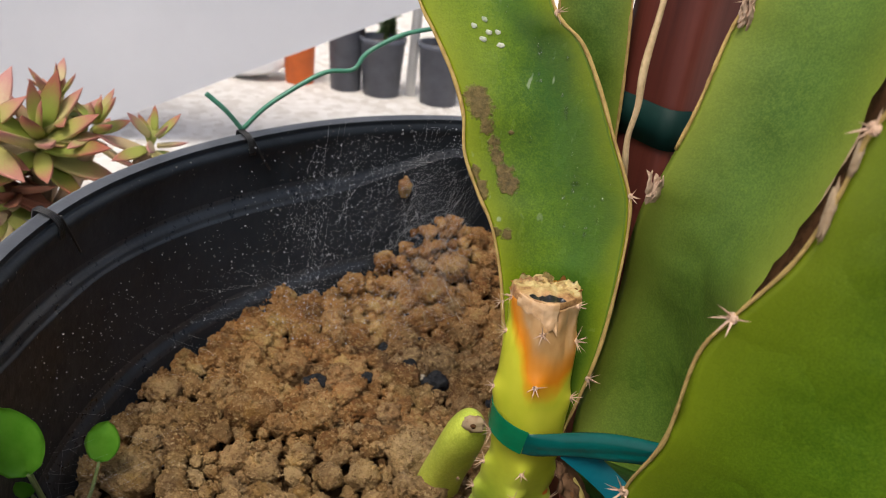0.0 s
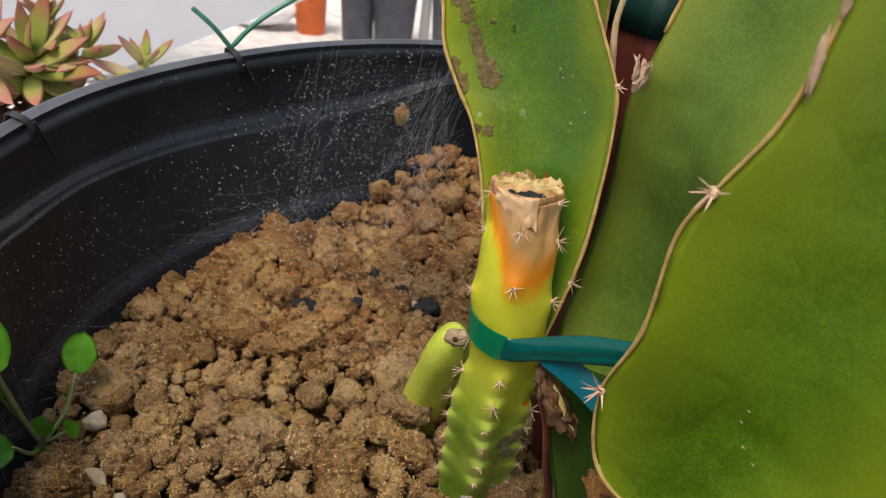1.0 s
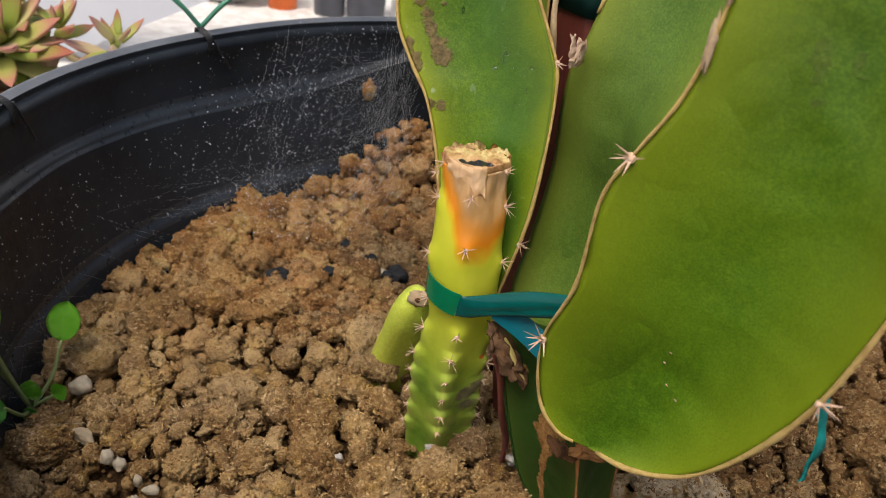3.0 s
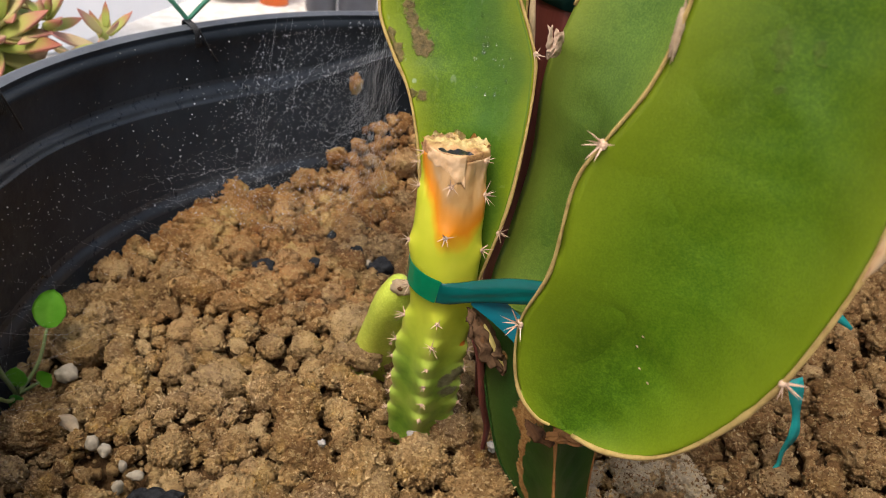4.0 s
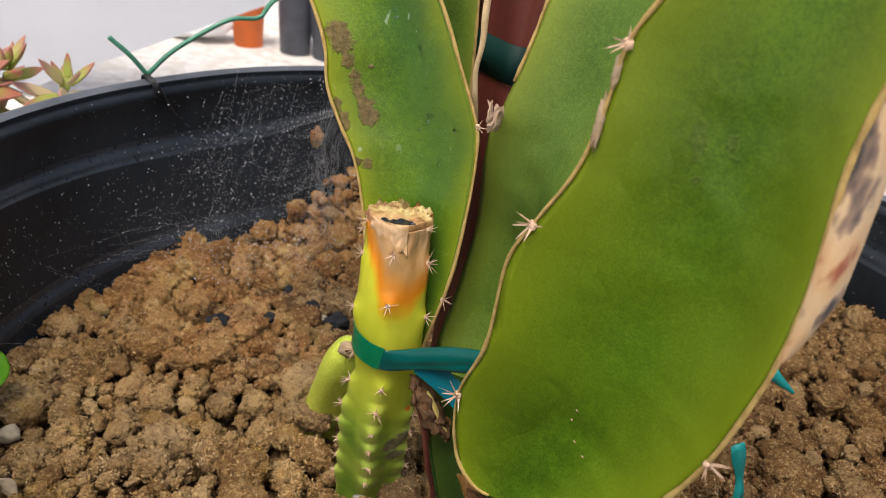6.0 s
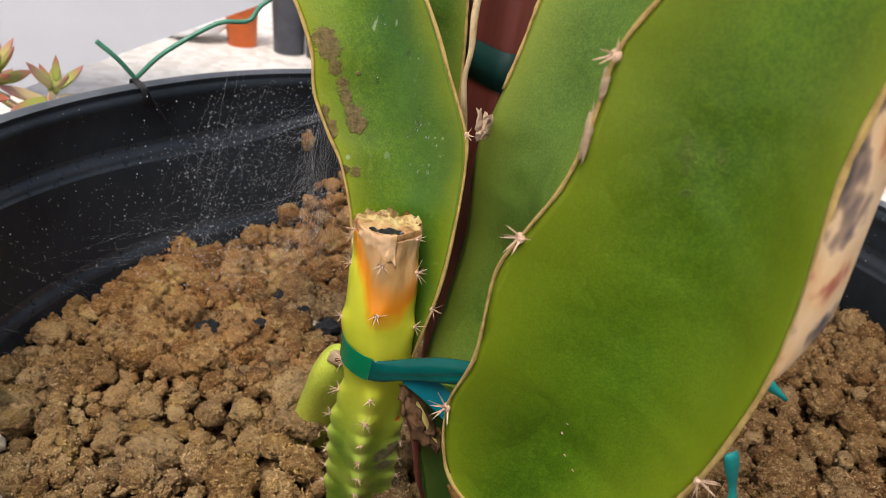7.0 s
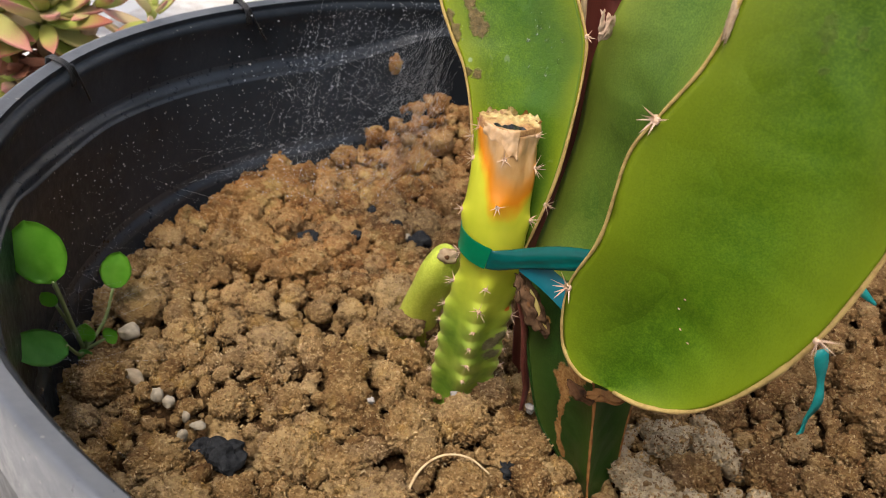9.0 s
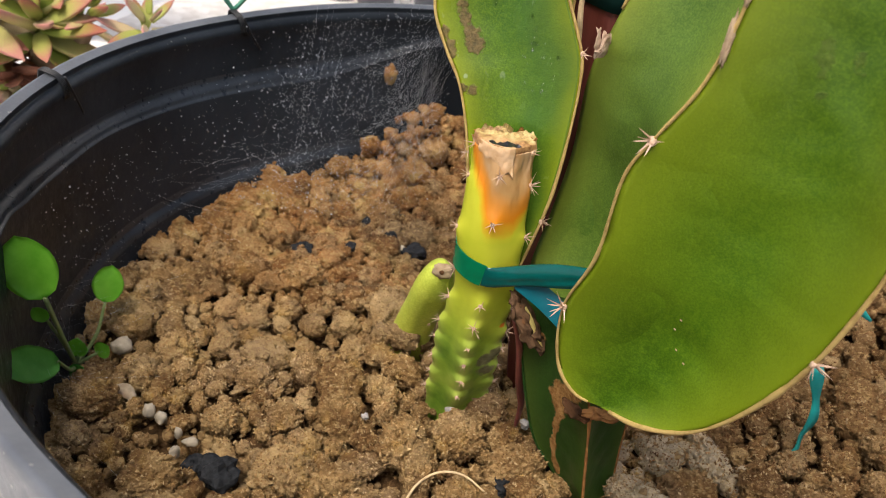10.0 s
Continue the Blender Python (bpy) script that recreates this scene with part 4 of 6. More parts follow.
bm = tube(bmesh.new(), curve([(-0.033, -0.057, 0.064), (-0.03, -0.055, 0.055), (-0.028, -0.053, 0.046), (-0.026, -0.05, 0.036), (-0.024, -0.047, 0.028), (-0.022, -0.044, 0.018), (-0.0218, -0.039999999999999994, -0.002)], 40), lambda u: 0.0017 * (1 - 0.45 * abs(2 * u - 0.9)), 12, 0.6)
cactus_part("red_stalk", bm, RED, "dull red dried stalk beside the foot")
# slim stem seen between the wing and the stake
slim_l = [(-0.042, -0.012, 0.120), (-0.044, -0.012, 0.15), (-0.0495, -0.012, 0.18), (-0.056, -0.010, 0.25)]
slim_r = [(-0.028, -0.016, 0.120), (-0.030, -0.016, 0.16), (-0.034, -0.016, 0.20), (-0.036, -0.012, 0.25)]
slim_b = [(-0.034, 0.000, 0.120), (-0.036, 0.000, 0.16), (-0.040, 0.000, 0.20), (-0.041, 0.002, 0.25)]
stem_with_ribs("slim_stem", "slim dark green stem behind", (slim_l, slim_r, slim_b), 0.08, SKIN_STEM, (RIB, RIB, RIB), (0.0005, 0.0005, 0.0005), 6)

# ---- stake ----
stake = thing("plant_stake", "red-brown square wooden plant stake pushed into the soil", "stake", (-0.0187, -0.0115, 0))


GROW, SLOPE = 0.0062, 0.022


def stake_rod():
    """A square stake, one corner to the front, pointed at the foot."""
    bm = bmesh.new()
    seg, rings = 40, []
    for i in range(30):
        z = -0.05 + 0.40 * i / 29
        ring = []
        for k in range(seg):
            a = 2 * math.pi * k / seg
            b = a - radians(-102) + math.pi / 4
            half = 0.0098 + GROW * max(0.0, min(1.0, (z - 0.055) / 0.075)) - 0.0068 * max(0.0, min(1.0, (0.045 - z) / 0.045)) ** 1.3
            r = 0.74 * half / (abs(math.cos(b)) ** 7 + abs(math.sin(b)) ** 7) ** (1 / 7) * (1 + 0.012 * noise.noise(V((math.cos(a) * 3, math.sin(a) * 3, z * 12))))
            ring.append(bm.verts.new((r * math.cos(a) + SLOPE * (z - 0.03), r * math.sin(a), z)))
        rings.append(ring)
    for a, b in zip(rings, rings[1:]):
        for k in range(seg):
            bm.faces.new((a[k], a[(k + 1) % seg], b[(k + 1) % seg], b[k]))
    bm.faces.new(rings[0][::-1])
    bm.faces.new(rings[-1])
    return bm


part("rod", stake_rod(), STAKE, stake)


def band(bm, points, width, up=(0, 0, 1), thick=0.00012, crest=4.6):
    """A strip of tape along points, its width along up."""
    up = V(up)
    rows = []
    n = len(points)
    for i, p in enumerate(points):
        d = (points[min(i + 1, n - 1)] - points[max(i - 1, 0)]).normalized()
        w = (up - d * up.dot(d)).normalized()
        nrm = d.cross(w)
        h = (width(i / (n - 1)) if callable(width) else width) / 2
        rows.append([bm.verts.new(p + w * a * h + nrm * b * thick) for a, b in ((-1, -1), (-0.5, -crest), (0.15, -0.7 * crest), (1, -1), (1, 1), (-1, 1))])
    for a, b in zip(rows, rows[1:]):
        for k in range(6):
            bm.faces.new((a[k], a[(k + 1) % 6], b[(k + 1) % 6], b[k]))
    bm.faces.new(rows[0][::-1])
    bm.faces.new(rows[-1])
    bmesh.ops.recalc_face_normals(bm, faces=bm.faces)
    return bm


ring = []
for k in range(49):
    a = 2 * math.pi * k / 48
    b = a - radians(-102) + math.pi / 4
    r = 0.74 * (0.0098 + GROW) / (abs(math.cos(b)) ** 7 + abs(math.sin(b)) ** 7) ** (1 / 7) * 1.012 + 0.0006
    ring.append(V((-0.0187 + SLOPE * 0.1235 + r * math.cos(a), -0.0115 + r * math.sin(a), 0.1545 - 0.0006 * math.cos(a))))
tape_up = tagged(link("stake_tape", band(bmesh.new(), ring, 0.0105), TAPE_DARK), "dark green tie tape wound round the stake", "tie tape")

# ---- stub shoot ----
stub = thing("cactus_stub", "yellow-green spiny cactus stub with shrivelled orange cut top", "cactus", (-0.044, -0.030, 0))
SO = Matrix.Translation((0.044, 0.030, 0))
AXIS = [(-0.0435, -0.0290, -0.0060), (-0.0437, -0.0320, 0.0112), (-0.0434, -0.0372, 0.0287), (-0.0438, -0.0410, 0.0437), (-0.0433, -0.0435, 0.0565), (-0.0427, -0.0452, 0.0665), (-0.0430, -0.0462, 0.0774), (-0.0439, -0.0465, 0.0870), (-0.0441, -0.0457, 0.1013), (-0.0445, -0.0446, 0.1105), (-0.0446, -0.0440, 0.1170)]


MIDDLE = (0.1075, 0.0944, 0.0655, 0.0562, 0.0478, 0.0396, 0.0305, 0.0215)
SIDE = (0.1130, 0.1040, 0.0880, 0.0735, 0.0622, 0.0522, 0.0440, 0.0352, 0.0262, 0.0175)
COLUMNS = [(radians(265), MIDDLE), (radians(193), SIDE), (radians(337), SIDE), (radians(121), MIDDLE), (radians(49), MIDDLE)]


def stub_radius(a, z):
    """Its radius in a direction: tubercles under the areoles, creases where the top has dried."""
    r = 0.0096 - 0.0004 * max(0.0, min(1.0, (z - 0.08) / 0.02)) - 0.0008 * math.exp(-((z - 0.068) / 0.012) ** 2) - 0.0006 * math.exp(-((z - 0.108) / 0.008) ** 2)
    dry = max(0.0, min(1.0, (z - 0.095) / 0.012))
    bump = 0.0
    for a0, zs in COLUMNS:
        da = (a - a0 + math.pi) % (2 * math.pi) - math.pi
        side = math.exp(-(da / 0.27) ** 2)
        if side > 0.01:
            for zi in zs:
                h = zi - z
                bump = max(bump, side * (math.exp(-(h / 0.0052) ** 2) if h > 0 else math.exp(-(h / 0.0026) ** 2)))
    low = max(0.0, min(1.0, (0.070 - z) / 0.02))
    r *= 1 + ((0.03 + 0.035 * low) * math.cos(5 * (a - radians(265))) + (0.10 + 0.055 * low) * bump) * (1 - 0.6 * dry)
    d = V((math.cos(a), math.sin(a), 0))
    for a0, wd, dp in ((5.45, 0.20, 0.08), (4.20, 0.30, 0.03)):
        r *= 1 - dp * math.exp(-((a - a0 - 18 * (z - 0.10) * (a0 - 5)) / wd) ** 2) * max(0.0, min(1.0, (z - 0.101) / 0.010))
    wr = noise.noise(V((d.x * 2.2, d.y * 2.2, z * 75))) + 0.6 * noise.noise(V((d.x * 6, d.y * 6, z * 220 + 4)))
    top = max(0.0, min(1.0, (z - 0.103) / 0.008))
    fold = max(0.0, 1 - 3.2 * abs(noise.noise(V((d.x * 1.5 + 4, d.y * 1.5, z * 120))))) + 0.5 * max(0.0, 1 - 3 * abs(noise.noise(V((d.x * 3.1, d.y * 3.1 + 2, z * 260)))))
    return r * (1 + dry * 0.065 * wr - 0.050 * top * fold * (0.45 + 0.55 * (d.x > -0.2)))


def stub_rib(a):
    """How near a direction lies to one of the rows of areoles."""
    return max(math.exp(-(((a - a0 + math.pi) % (2 * math.pi) - math.pi) / 0.20) ** 2) for a0, zs in COLUMNS)


STUB_SCARS = (((-0.0372, -0.0480, 0.0395), 0.0034), ((-0.0360, -0.0470, 0.0335), 0.0034), ((-0.0350, -0.0465, 0.0430), 0.0024))
STUB_FLECKS = (((-0.0345, -0.0480, 0.0600), 0.0012), ((-0.0352, -0.0485, 0.0552), 0.0012))


def stub_body():
    ax = [p for p in curve(AXIS, 190) if p.z < 0.1146]
    seg, rings = 120, []
    bm = bmesh.new()
    rib, scar, fleck, dried = (bm.verts.layers.float.new(x) for x in ("rib", "scar", "fleck", "dry"))
    for p in ax:
        ring = []
        for k in range(seg):
            a = 2 * math.pi * k / seg
            v = bm.verts.new(p + V((math.cos(a), math.sin(a), 0)) * stub_radius(a, p.z))
            turn = (math.degrees(a) - 265 + 180) % 360 - 180
            edge = 0.0938 + 0.00034 * max(0.0, -turn - 12) + 0.00016 * max(0.0, turn - 40)
            v[dried] = (p.z - edge) / 0.0145
            v[rib] = stub_rib(a)
            for lay, marks in ((scar, STUB_SCARS), (fleck, STUB_FLECKS)):
                v[lay] = max(max(0.0, 1.1 - 0.6 * (v.co - V(at)).length / rad) for at, rad in marks)
            ring.append(v)
        rings.append(ring)
    for a, b in zip(rings, rings[1:]):
        for k in range(seg):
            bm.faces.new((a[k], a[(k + 1) % seg], b[(k + 1) % seg], b[k]))
    bm.faces.new(rings[0][::-1])
    bm.faces.new(rings[-1])
    bm.transform(SO)
    return bm


stub_skin_ob = part("body", stub_body(), STUB, stub)


def crown():
    """The shrivelled cut top: a rolled front lip, a wet black trench behind it, and crumpled pale tissue at the rear."""
    bm = bmesh.new()
    char, pale = (bm.verts.layers.float.new(x) for x in ("char", "pale"))
    seg, rows = 110, []
    for h in range(30):
        f = h / 29
        ring = []
        for k in range(seg):
            a = 2 * math.pi * k / seg
            d = V((math.cos(a), math.sin(a), 0))
            wav = noise.noise(V((d.x * 1.4, d.y * 1.4, 2))) + (0.25 + 0.35 * (d.y > 0)) * noise.noise(V((d.x * 3.6, d.y * 3.6, 7)))
            lip = stub_radius(a, 0.1145)
            raised = 0.0006 + 0.0010 * max(0.0, min(1.0, d.y + 0.75))
            if f < 0.28:
                g = f / 0.28
                r = lip * (1.012 - 0.05 * g * g + 0.060 * wav * g)
                z = 0.1142 + (0.0010 + raised) * math.sin(0.5 * math.pi * g) + 0.0010 * wav * g
            else:
                g = (f - 0.28) / 0.72
                r = lip * (0.962 + 0.060 * wav) * (1 - g) + 0.00001
                z = 0.1152 + raised + (0.0016 - raised) * g + 0.0010 * wav * (1 - g)
            p = V((d.x * r, d.y * r, 0))
            x, y = p.x / 0.009, p.y / 0.009
            inner = max(0.0, min(1.0, (f - 0.22) / 0.08))
            trench = math.exp(-((y + 0.80 - 0.08 * math.sin(4 * x + 1) - 0.18 * noise.noise(V((x * 3, 0, 6)))) / (0.20 + 0.06 * x + 0.10 * noise.noise(V((x * 4, 3, 1))))) ** 2) * max(0.0, min(1.0, (0.84 - abs(x + 0.10)) / 0.25)) * (1 - 0.85 * max(0.0, min(1.0, (x - 0.45) / 0.3)))
            rear = max(0.0, min(1.0, (y + 0.28) / 0.35))
            crease = 1 - abs(noise.noise(V((x * 2.1 + 3, y * 2.1, 1)))) * 2.2 + 0.5 * (1 - abs(noise.noise(V((x * 5, y * 5, 4)))) * 2.2)
            z -= 0.0008 * y * min(1.0, f / 0.2)
            z += inner * (-0.0009 * trench + (0.35 + 0.65 * rear) * (-0.0006 + 0.0013 * crease) + 0.0008 * rear * noise.noise(V((x * 9, y * 9, 3))))
            p.y *= 1.0 if p.y < 0 else 0.68
            z -= 0.0007 * rear
            v = bm.verts.new(V((-0.0446, -0.0441, z)) + p)
            v[char] = inner * (trench * 1.25 + 0.9 * max(0.0, noise.noise(V((x * 3.4, y * 3.4, 8)))) * rear)
            v[pale] = inner * max(0.0, min(1.0, (y + 0.55) / 0.40))
            ring.append(v)
        rows.append(ring)
    for a, b in zip(rows, rows[1:]):
        for k in range(seg):
            bm.faces.new((a[k], a[(k + 1) % seg], b[(k + 1) % seg], b[k]))
    bm.faces.new(rows[-1])
    bmesh.ops.recalc_face_normals(bm, faces=bm.faces)
    bm.transform(SO)
    return bm


def crown_mat():
    """Dry tan tissue, wet black where it has rotted."""
    k = Mat("dried_crown", 0.6)
    f = k.noise(190.0, 5.0, 0.7)
    c = k.ramp(f, (0.38, (0.24, 0.105, 0.04)), (0.49, (0.46, 0.25, 0.10)), (0.61, (0.54, 0.35, 0.16)), (0.74, (0.62, 0.50, 0.25)))
    c = k.mix(k.math('MULTIPLY', k.attr("pale"), 0.75), c, k.ramp(f, (0.38, (0.20, 0.10, 0.03)), (0.49, (0.44, 0.33, 0.12)), (0.60, (0.58, 0.50, 0.22)), (0.72, (0.70, 0.62, 0.40))))
    darkened = k.ramp(k.math('ADD', k.attr("char"), k.math('MULTIPLY', k.math('SUBTRACT', k.noise(380.0, 3.0), 0.5), 0.7)), (0.42, (0, 0, 0)), (0.58, (1, 1, 1)))
    k.set(k.b, "Roughness", k.math('SUBTRACT', 0.6, k.math('MULTIPLY', darkened, 0.40)))
    k.bump(f, 0.5, 0.0006)
    return k.done(k.mix(darkened, c, (0.012, 0.012, 0.014)))


CROWN = crown_mat()
CROWN_PALE = cork("pale_dry_tissue", (0.66, 0.54, 0.28), (0.36, 0.20, 0.07))
CROWN_BROWN = cork("brown_dry_tissue", (0.55, 0.28, 0.10), (0.26, 0.11, 0.04))
part("dried_crown", crown(), CROWN, stub, "shrivelled tan crown with wet black middle")
for k, (a0, a1, r0, hgt, mat) in enumerate(((118, 150, 0.0074, 0.0036, CROWN_PALE), (72, 104, 0.0066, 0.0050, CROWN_PALE), (40, 66, 0.0078, 0.0034, CROWN_BROWN), (-28, 14, 0.0080, 0.0036, CROWN_BROWN), (160, 196, 0.0080, 0.0030, CROWN_BROWN), (88, 128, 0.0034, 0.0030, CROWN_PALE))):
    bm = bmesh.new()
    rows = []
    for i in range(22):
        u = i / 21
        a = radians(a0 + (a1 - a0) * u)
        row = []
        for j in range(7):
            w = j / 6
            wv = noise.noise(V((u * 5, w * 1.5, k * 3.1)))
            r = r0 + 0.0014 * wv + 0.0010 * w * math.sin(u * 11 + k)
            z = 0.1150 + 0.0002 * math.sin(a) + w * hgt * 0.72 * (0.45 + 0.55 * math.sin(math.pi * u)) * (1 + 0.6 * noise.noise(V((u * 7, k, 5))))
            row.append(bm.verts.new((-0.0446 + r * math.cos(a), -0.0441 + r * math.sin(a) * 0.68, z - 0.0006)))
        rows.append(row)
    for a, b in zip(rows, rows[1:]):
        for j in range(6):
            bm.faces.new((a[j], a[j + 1], b[j + 1], b[j]))
    bmesh.ops.solidify(bm, geom=bm.faces[:], thickness=0.0005)
    bm.transform(SO)
    part("crumpled_tissue", bm, mat, stub, "crumpled dry tissue frill")



def dried_flap(a0, a1, drop, mat, seed):
    """A fold of dried skin lying over the rim of the stub, ragged at its hem."""
    ax = curve(AXIS, 190)
    bm = bmesh.new()
    rows = []
    for i in range(40):
        u = i / 39
        a = radians(a0 + (a1 - a0) * u)
        hem = drop * (0.55 + 0.45 * u ** 1.6) * (1 + 0.25 * noise.noise(V((u * 6, seed, 0))))
        row = []
        for j in range(16):
            w = j / 15
            z = 0.1163 - hem * w
            p = min(ax, key=lambda q: abs(q.z - z))
            r = stub_radius(a, min(z, 0.1145)) + 0.00025 + 0.0008 * w * u ** 6 - 0.0010 * w ** 5 * (1 - u ** 5) + 0.0003 * noise.noise(V((u * 4, w * 3, seed))) - 0.0003 * (1 - w) ** 4
            row.append(bm.verts.new((p.x + r * math.cos(a), p.y + r * math.sin(a), z)))
        rows.append(row)
    for a, b in zip(rows, rows[1:]):
        for j in range(15):
            bm.faces.new((a[j], a[j + 1], b[j + 1], b[j]))
    bmesh.ops.recalc_face_normals(bm, faces=bm.faces)
    bmesh.ops.solidify(bm, geom=bm.faces[:], thickness=0.0004)
    bm.transform(SO)
    return part("dried_flap", bm, mat, stub, "folded flap of dried peach skin")


PEACH = cork("peach_dry_skin", (0.64, 0.43, 0.25), (0.56, 0.32, 0.14))
dried_flap(214, 287, 0.0085, PEACH, 2)
axis110 = curve(AXIS, 110)
i = 0
for a, zs in COLUMNS:
    for z in zs:
        p = min(axis110, key=lambda q: abs(q.z - z))
        d = V((math.cos(a), math.sin(a), 0))
        put_areole(stub, SO @ (p + d * (stub_radius(a, z) - 0.0002)), d + V((0, 0, 0.25)), i, 0.78 if z > 0.06 else 0.72, fine=z < 0.05)
        i += 1

# small rounded shoot behind the stub
shoot = thing("cactus_shoot", "pale yellow-green young cactus shoot with a brown tip", "cactus", (-0.061, 0.000, 0))


def shoot_body():
    """A plump finger-shaped shoot with three soft ribs and a rounded tip, leaning forward."""
    ax = curve([(-0.0640, 0.0030, -0.008), (-0.0626, 0.0000, 0.0080), (-0.0604, -0.0060, 0.0240), (-0.0574, -0.0140, 0.0420), (-0.0550, -0.0195, 0.0545), (-0.0545, -0.0208, 0.0575)], 60)
    bm = bmesh.new()
    tube(bm, ax, lambda u: 0.0088 * (1 - 0.24 * u) * math.sqrt(max(0.02, 1 - (max(0.0, u - 0.80) / 0.201) ** 2)), 48, 0.92)
    bm.verts.layers.float.new("rib")
    for v in bm.verts:
        p = min(ax, key=lambda q: (q - v.co).length)
        out = v.co - p
        a = math.atan2(out.y, out.x)
        v.co += out * (0.07 * math.cos(3 * a + 0.6) + 0.05 * noise.noise(v.co * 110))
    bmesh.ops.recalc_face_normals(bm, faces=bm.faces)
    bm.transform(Matrix.Translation((0.061, 0, 0)))
    return bm


part("body", shoot_body(), SHOOT, shoot)
bm = lump(3, 1.0, 1.0, 0.3, 8)
bm.transform(Matrix.Translation((0.061 - 0.0545, -0.0225, 0.0555)) @ Matrix.Diagonal((0.0036, 0.0020, 0.0030, 1)))
tip = part("tip_scar", bm, RIB_GREY, shoot, "grey-brown corky tip")
bm = lump(2, 1.0, 1.0, 0.3, 9)
bm.transform(Matrix.Translation((0.061 - 0.0550, -0.0244, 0.0562)) @ Matrix.Diagonal((0.0009, 0.0006, 0.0008, 1)))
part("eye", bm, SCAB_DARK, tip, "dark eye")
for k, (x, y, z) in enumerate(((-0.0648, -0.0105, 0.030), (-0.0610, -0.0140, 0.0330), (-0.0560, -0.0130, 0.026), (-0.0660, -0.0070, 0.0180))):
    put_areole(shoot, (x + 0.061, y, z), (-0.2, -1, 0.2), k, 0.5, fine=True)

# ---- tie tape round the stub ----


def rolled(points, width):
    """A strip of tape rolled into a flattened tube, with a lengthwise crease."""
    bm = bmesh.new()
    n, rings = len(points), []
    for i, p in enumerate(points):
        u = i / (n - 1)
        d = (points[min(i + 1, n - 1)] - points[max(i - 1, 0)]).normalized()
        w = (V((0.2, 0, 1)) - d * d.dot(V((0.2, 0, 1)))).normalized()
        nrm = d.cross(w)
        h, deep = width(u) / 2, 0.0004 + 0.0015 * min(1.0, u * 4)
        rings.append([bm.verts.new(p + w * h * math.cos(t) + nrm * deep * math.sin(t) * (1 - 0.35 * math.exp(-((math.cos(t) + 0.25 + 0.2 * math.sin(u * 5)) / 0.16) ** 2))) for t in [2 * math.pi * k / 28 for k in range(28)]])
    for a, b in zip(rings, rings[1:]):
        for k in range(28):
            bm.faces.new((a[k], a[(k + 1) % 28], b[(k + 1) % 28], b[k]))
    bm.faces.new(rings[0][::-1])
    bm.faces.new(rings[-1])
    bmesh.ops.recalc_face_normals(bm, faces=bm.faces)
    return bm


tape = thing("tie_tape", "shiny green plastic tie tape holding the stub to the stem", "tie tape", (-0.043, -0.046, 0.077))
TO = Matrix.Translation((0.043, 0.046, -0.077))
loop = [V((-0.0430 + 0.0106 * math.cos(a), -0.0462 + 0.0108 * math.sin(a), 0.0770 - 0.0018 * math.cos(a))) for a in [radians(d) for d in range(20, 262, 8)]]
bm = band(bmesh.new(), loop, 0.0072)
bm.transform(TO)
part("loop", bm, TAPE, tape, "", False)
run = curve([loop[-1], (-0.0420, -0.0574, 0.0776), (-0.0319, -0.0620, 0.0829), (-0.0209, -0.0690, 0.0884), (-0.010, -0.077, 0.093)], 30)
bm = rolled(run, lambda u: 0.0066 - 0.0005 * math.sin(u * 9) - 0.0004 * u)
bm.transform(TO)
part("run", bm, TAPE_TEAL, tape, "taut rolled teal-green run of tape")
run2 = curve([(-0.0345, -0.0600, 0.0800), (-0.0275, -0.0640, 0.0772), (-0.0215, -0.0690, 0.0745), (-0.0140, -0.0760, 0.0700)], 20)
bm = band(bmesh.new(), run2, 0.0066, (0.5, 0.1, 0.9))
bm.transform(TO)
part("tail", bm, TAPE_BLUE, tape, "blue-green tail of tape", False)

for name, pts, wid in (("tape_scrap", [(0.0660, -0.0500, 0.0560), (0.0700, -0.0500, 0.0450), (0.0724, -0.0505, 0.0350), (0.0716, -0.0500, 0.0270), (0.0722, -0.0500, 0.0215), (0.0708, -0.0500, 0.0165)], lambda u: 0.0044 * (1 - 0.55 * u) + 0.0010 * math.sin(u * 14)),
                       ("tape_scrap", [(0.0760, -0.0300, 0.0730), (0.0827, -0.0300, 0.0679), (0.0896, -0.0300, 0.0632)], lambda u: 0.0060 * (1 - 0.85 * u))):
    ob = link(name, band(bmesh.new(), curve(pts, 16), wid, (1, 0.25, 0.25)), TAPE_BRIGHT)
    tagged(ob, "bright teal scrap of tie tape hanging under the pad", "tie tape", "tape scraps")

# ---- wires on the rim ----


def rim_point(a, r=0.2, z=RIM):
    return V((r * math.cos(a), r * math.sin(a), z))


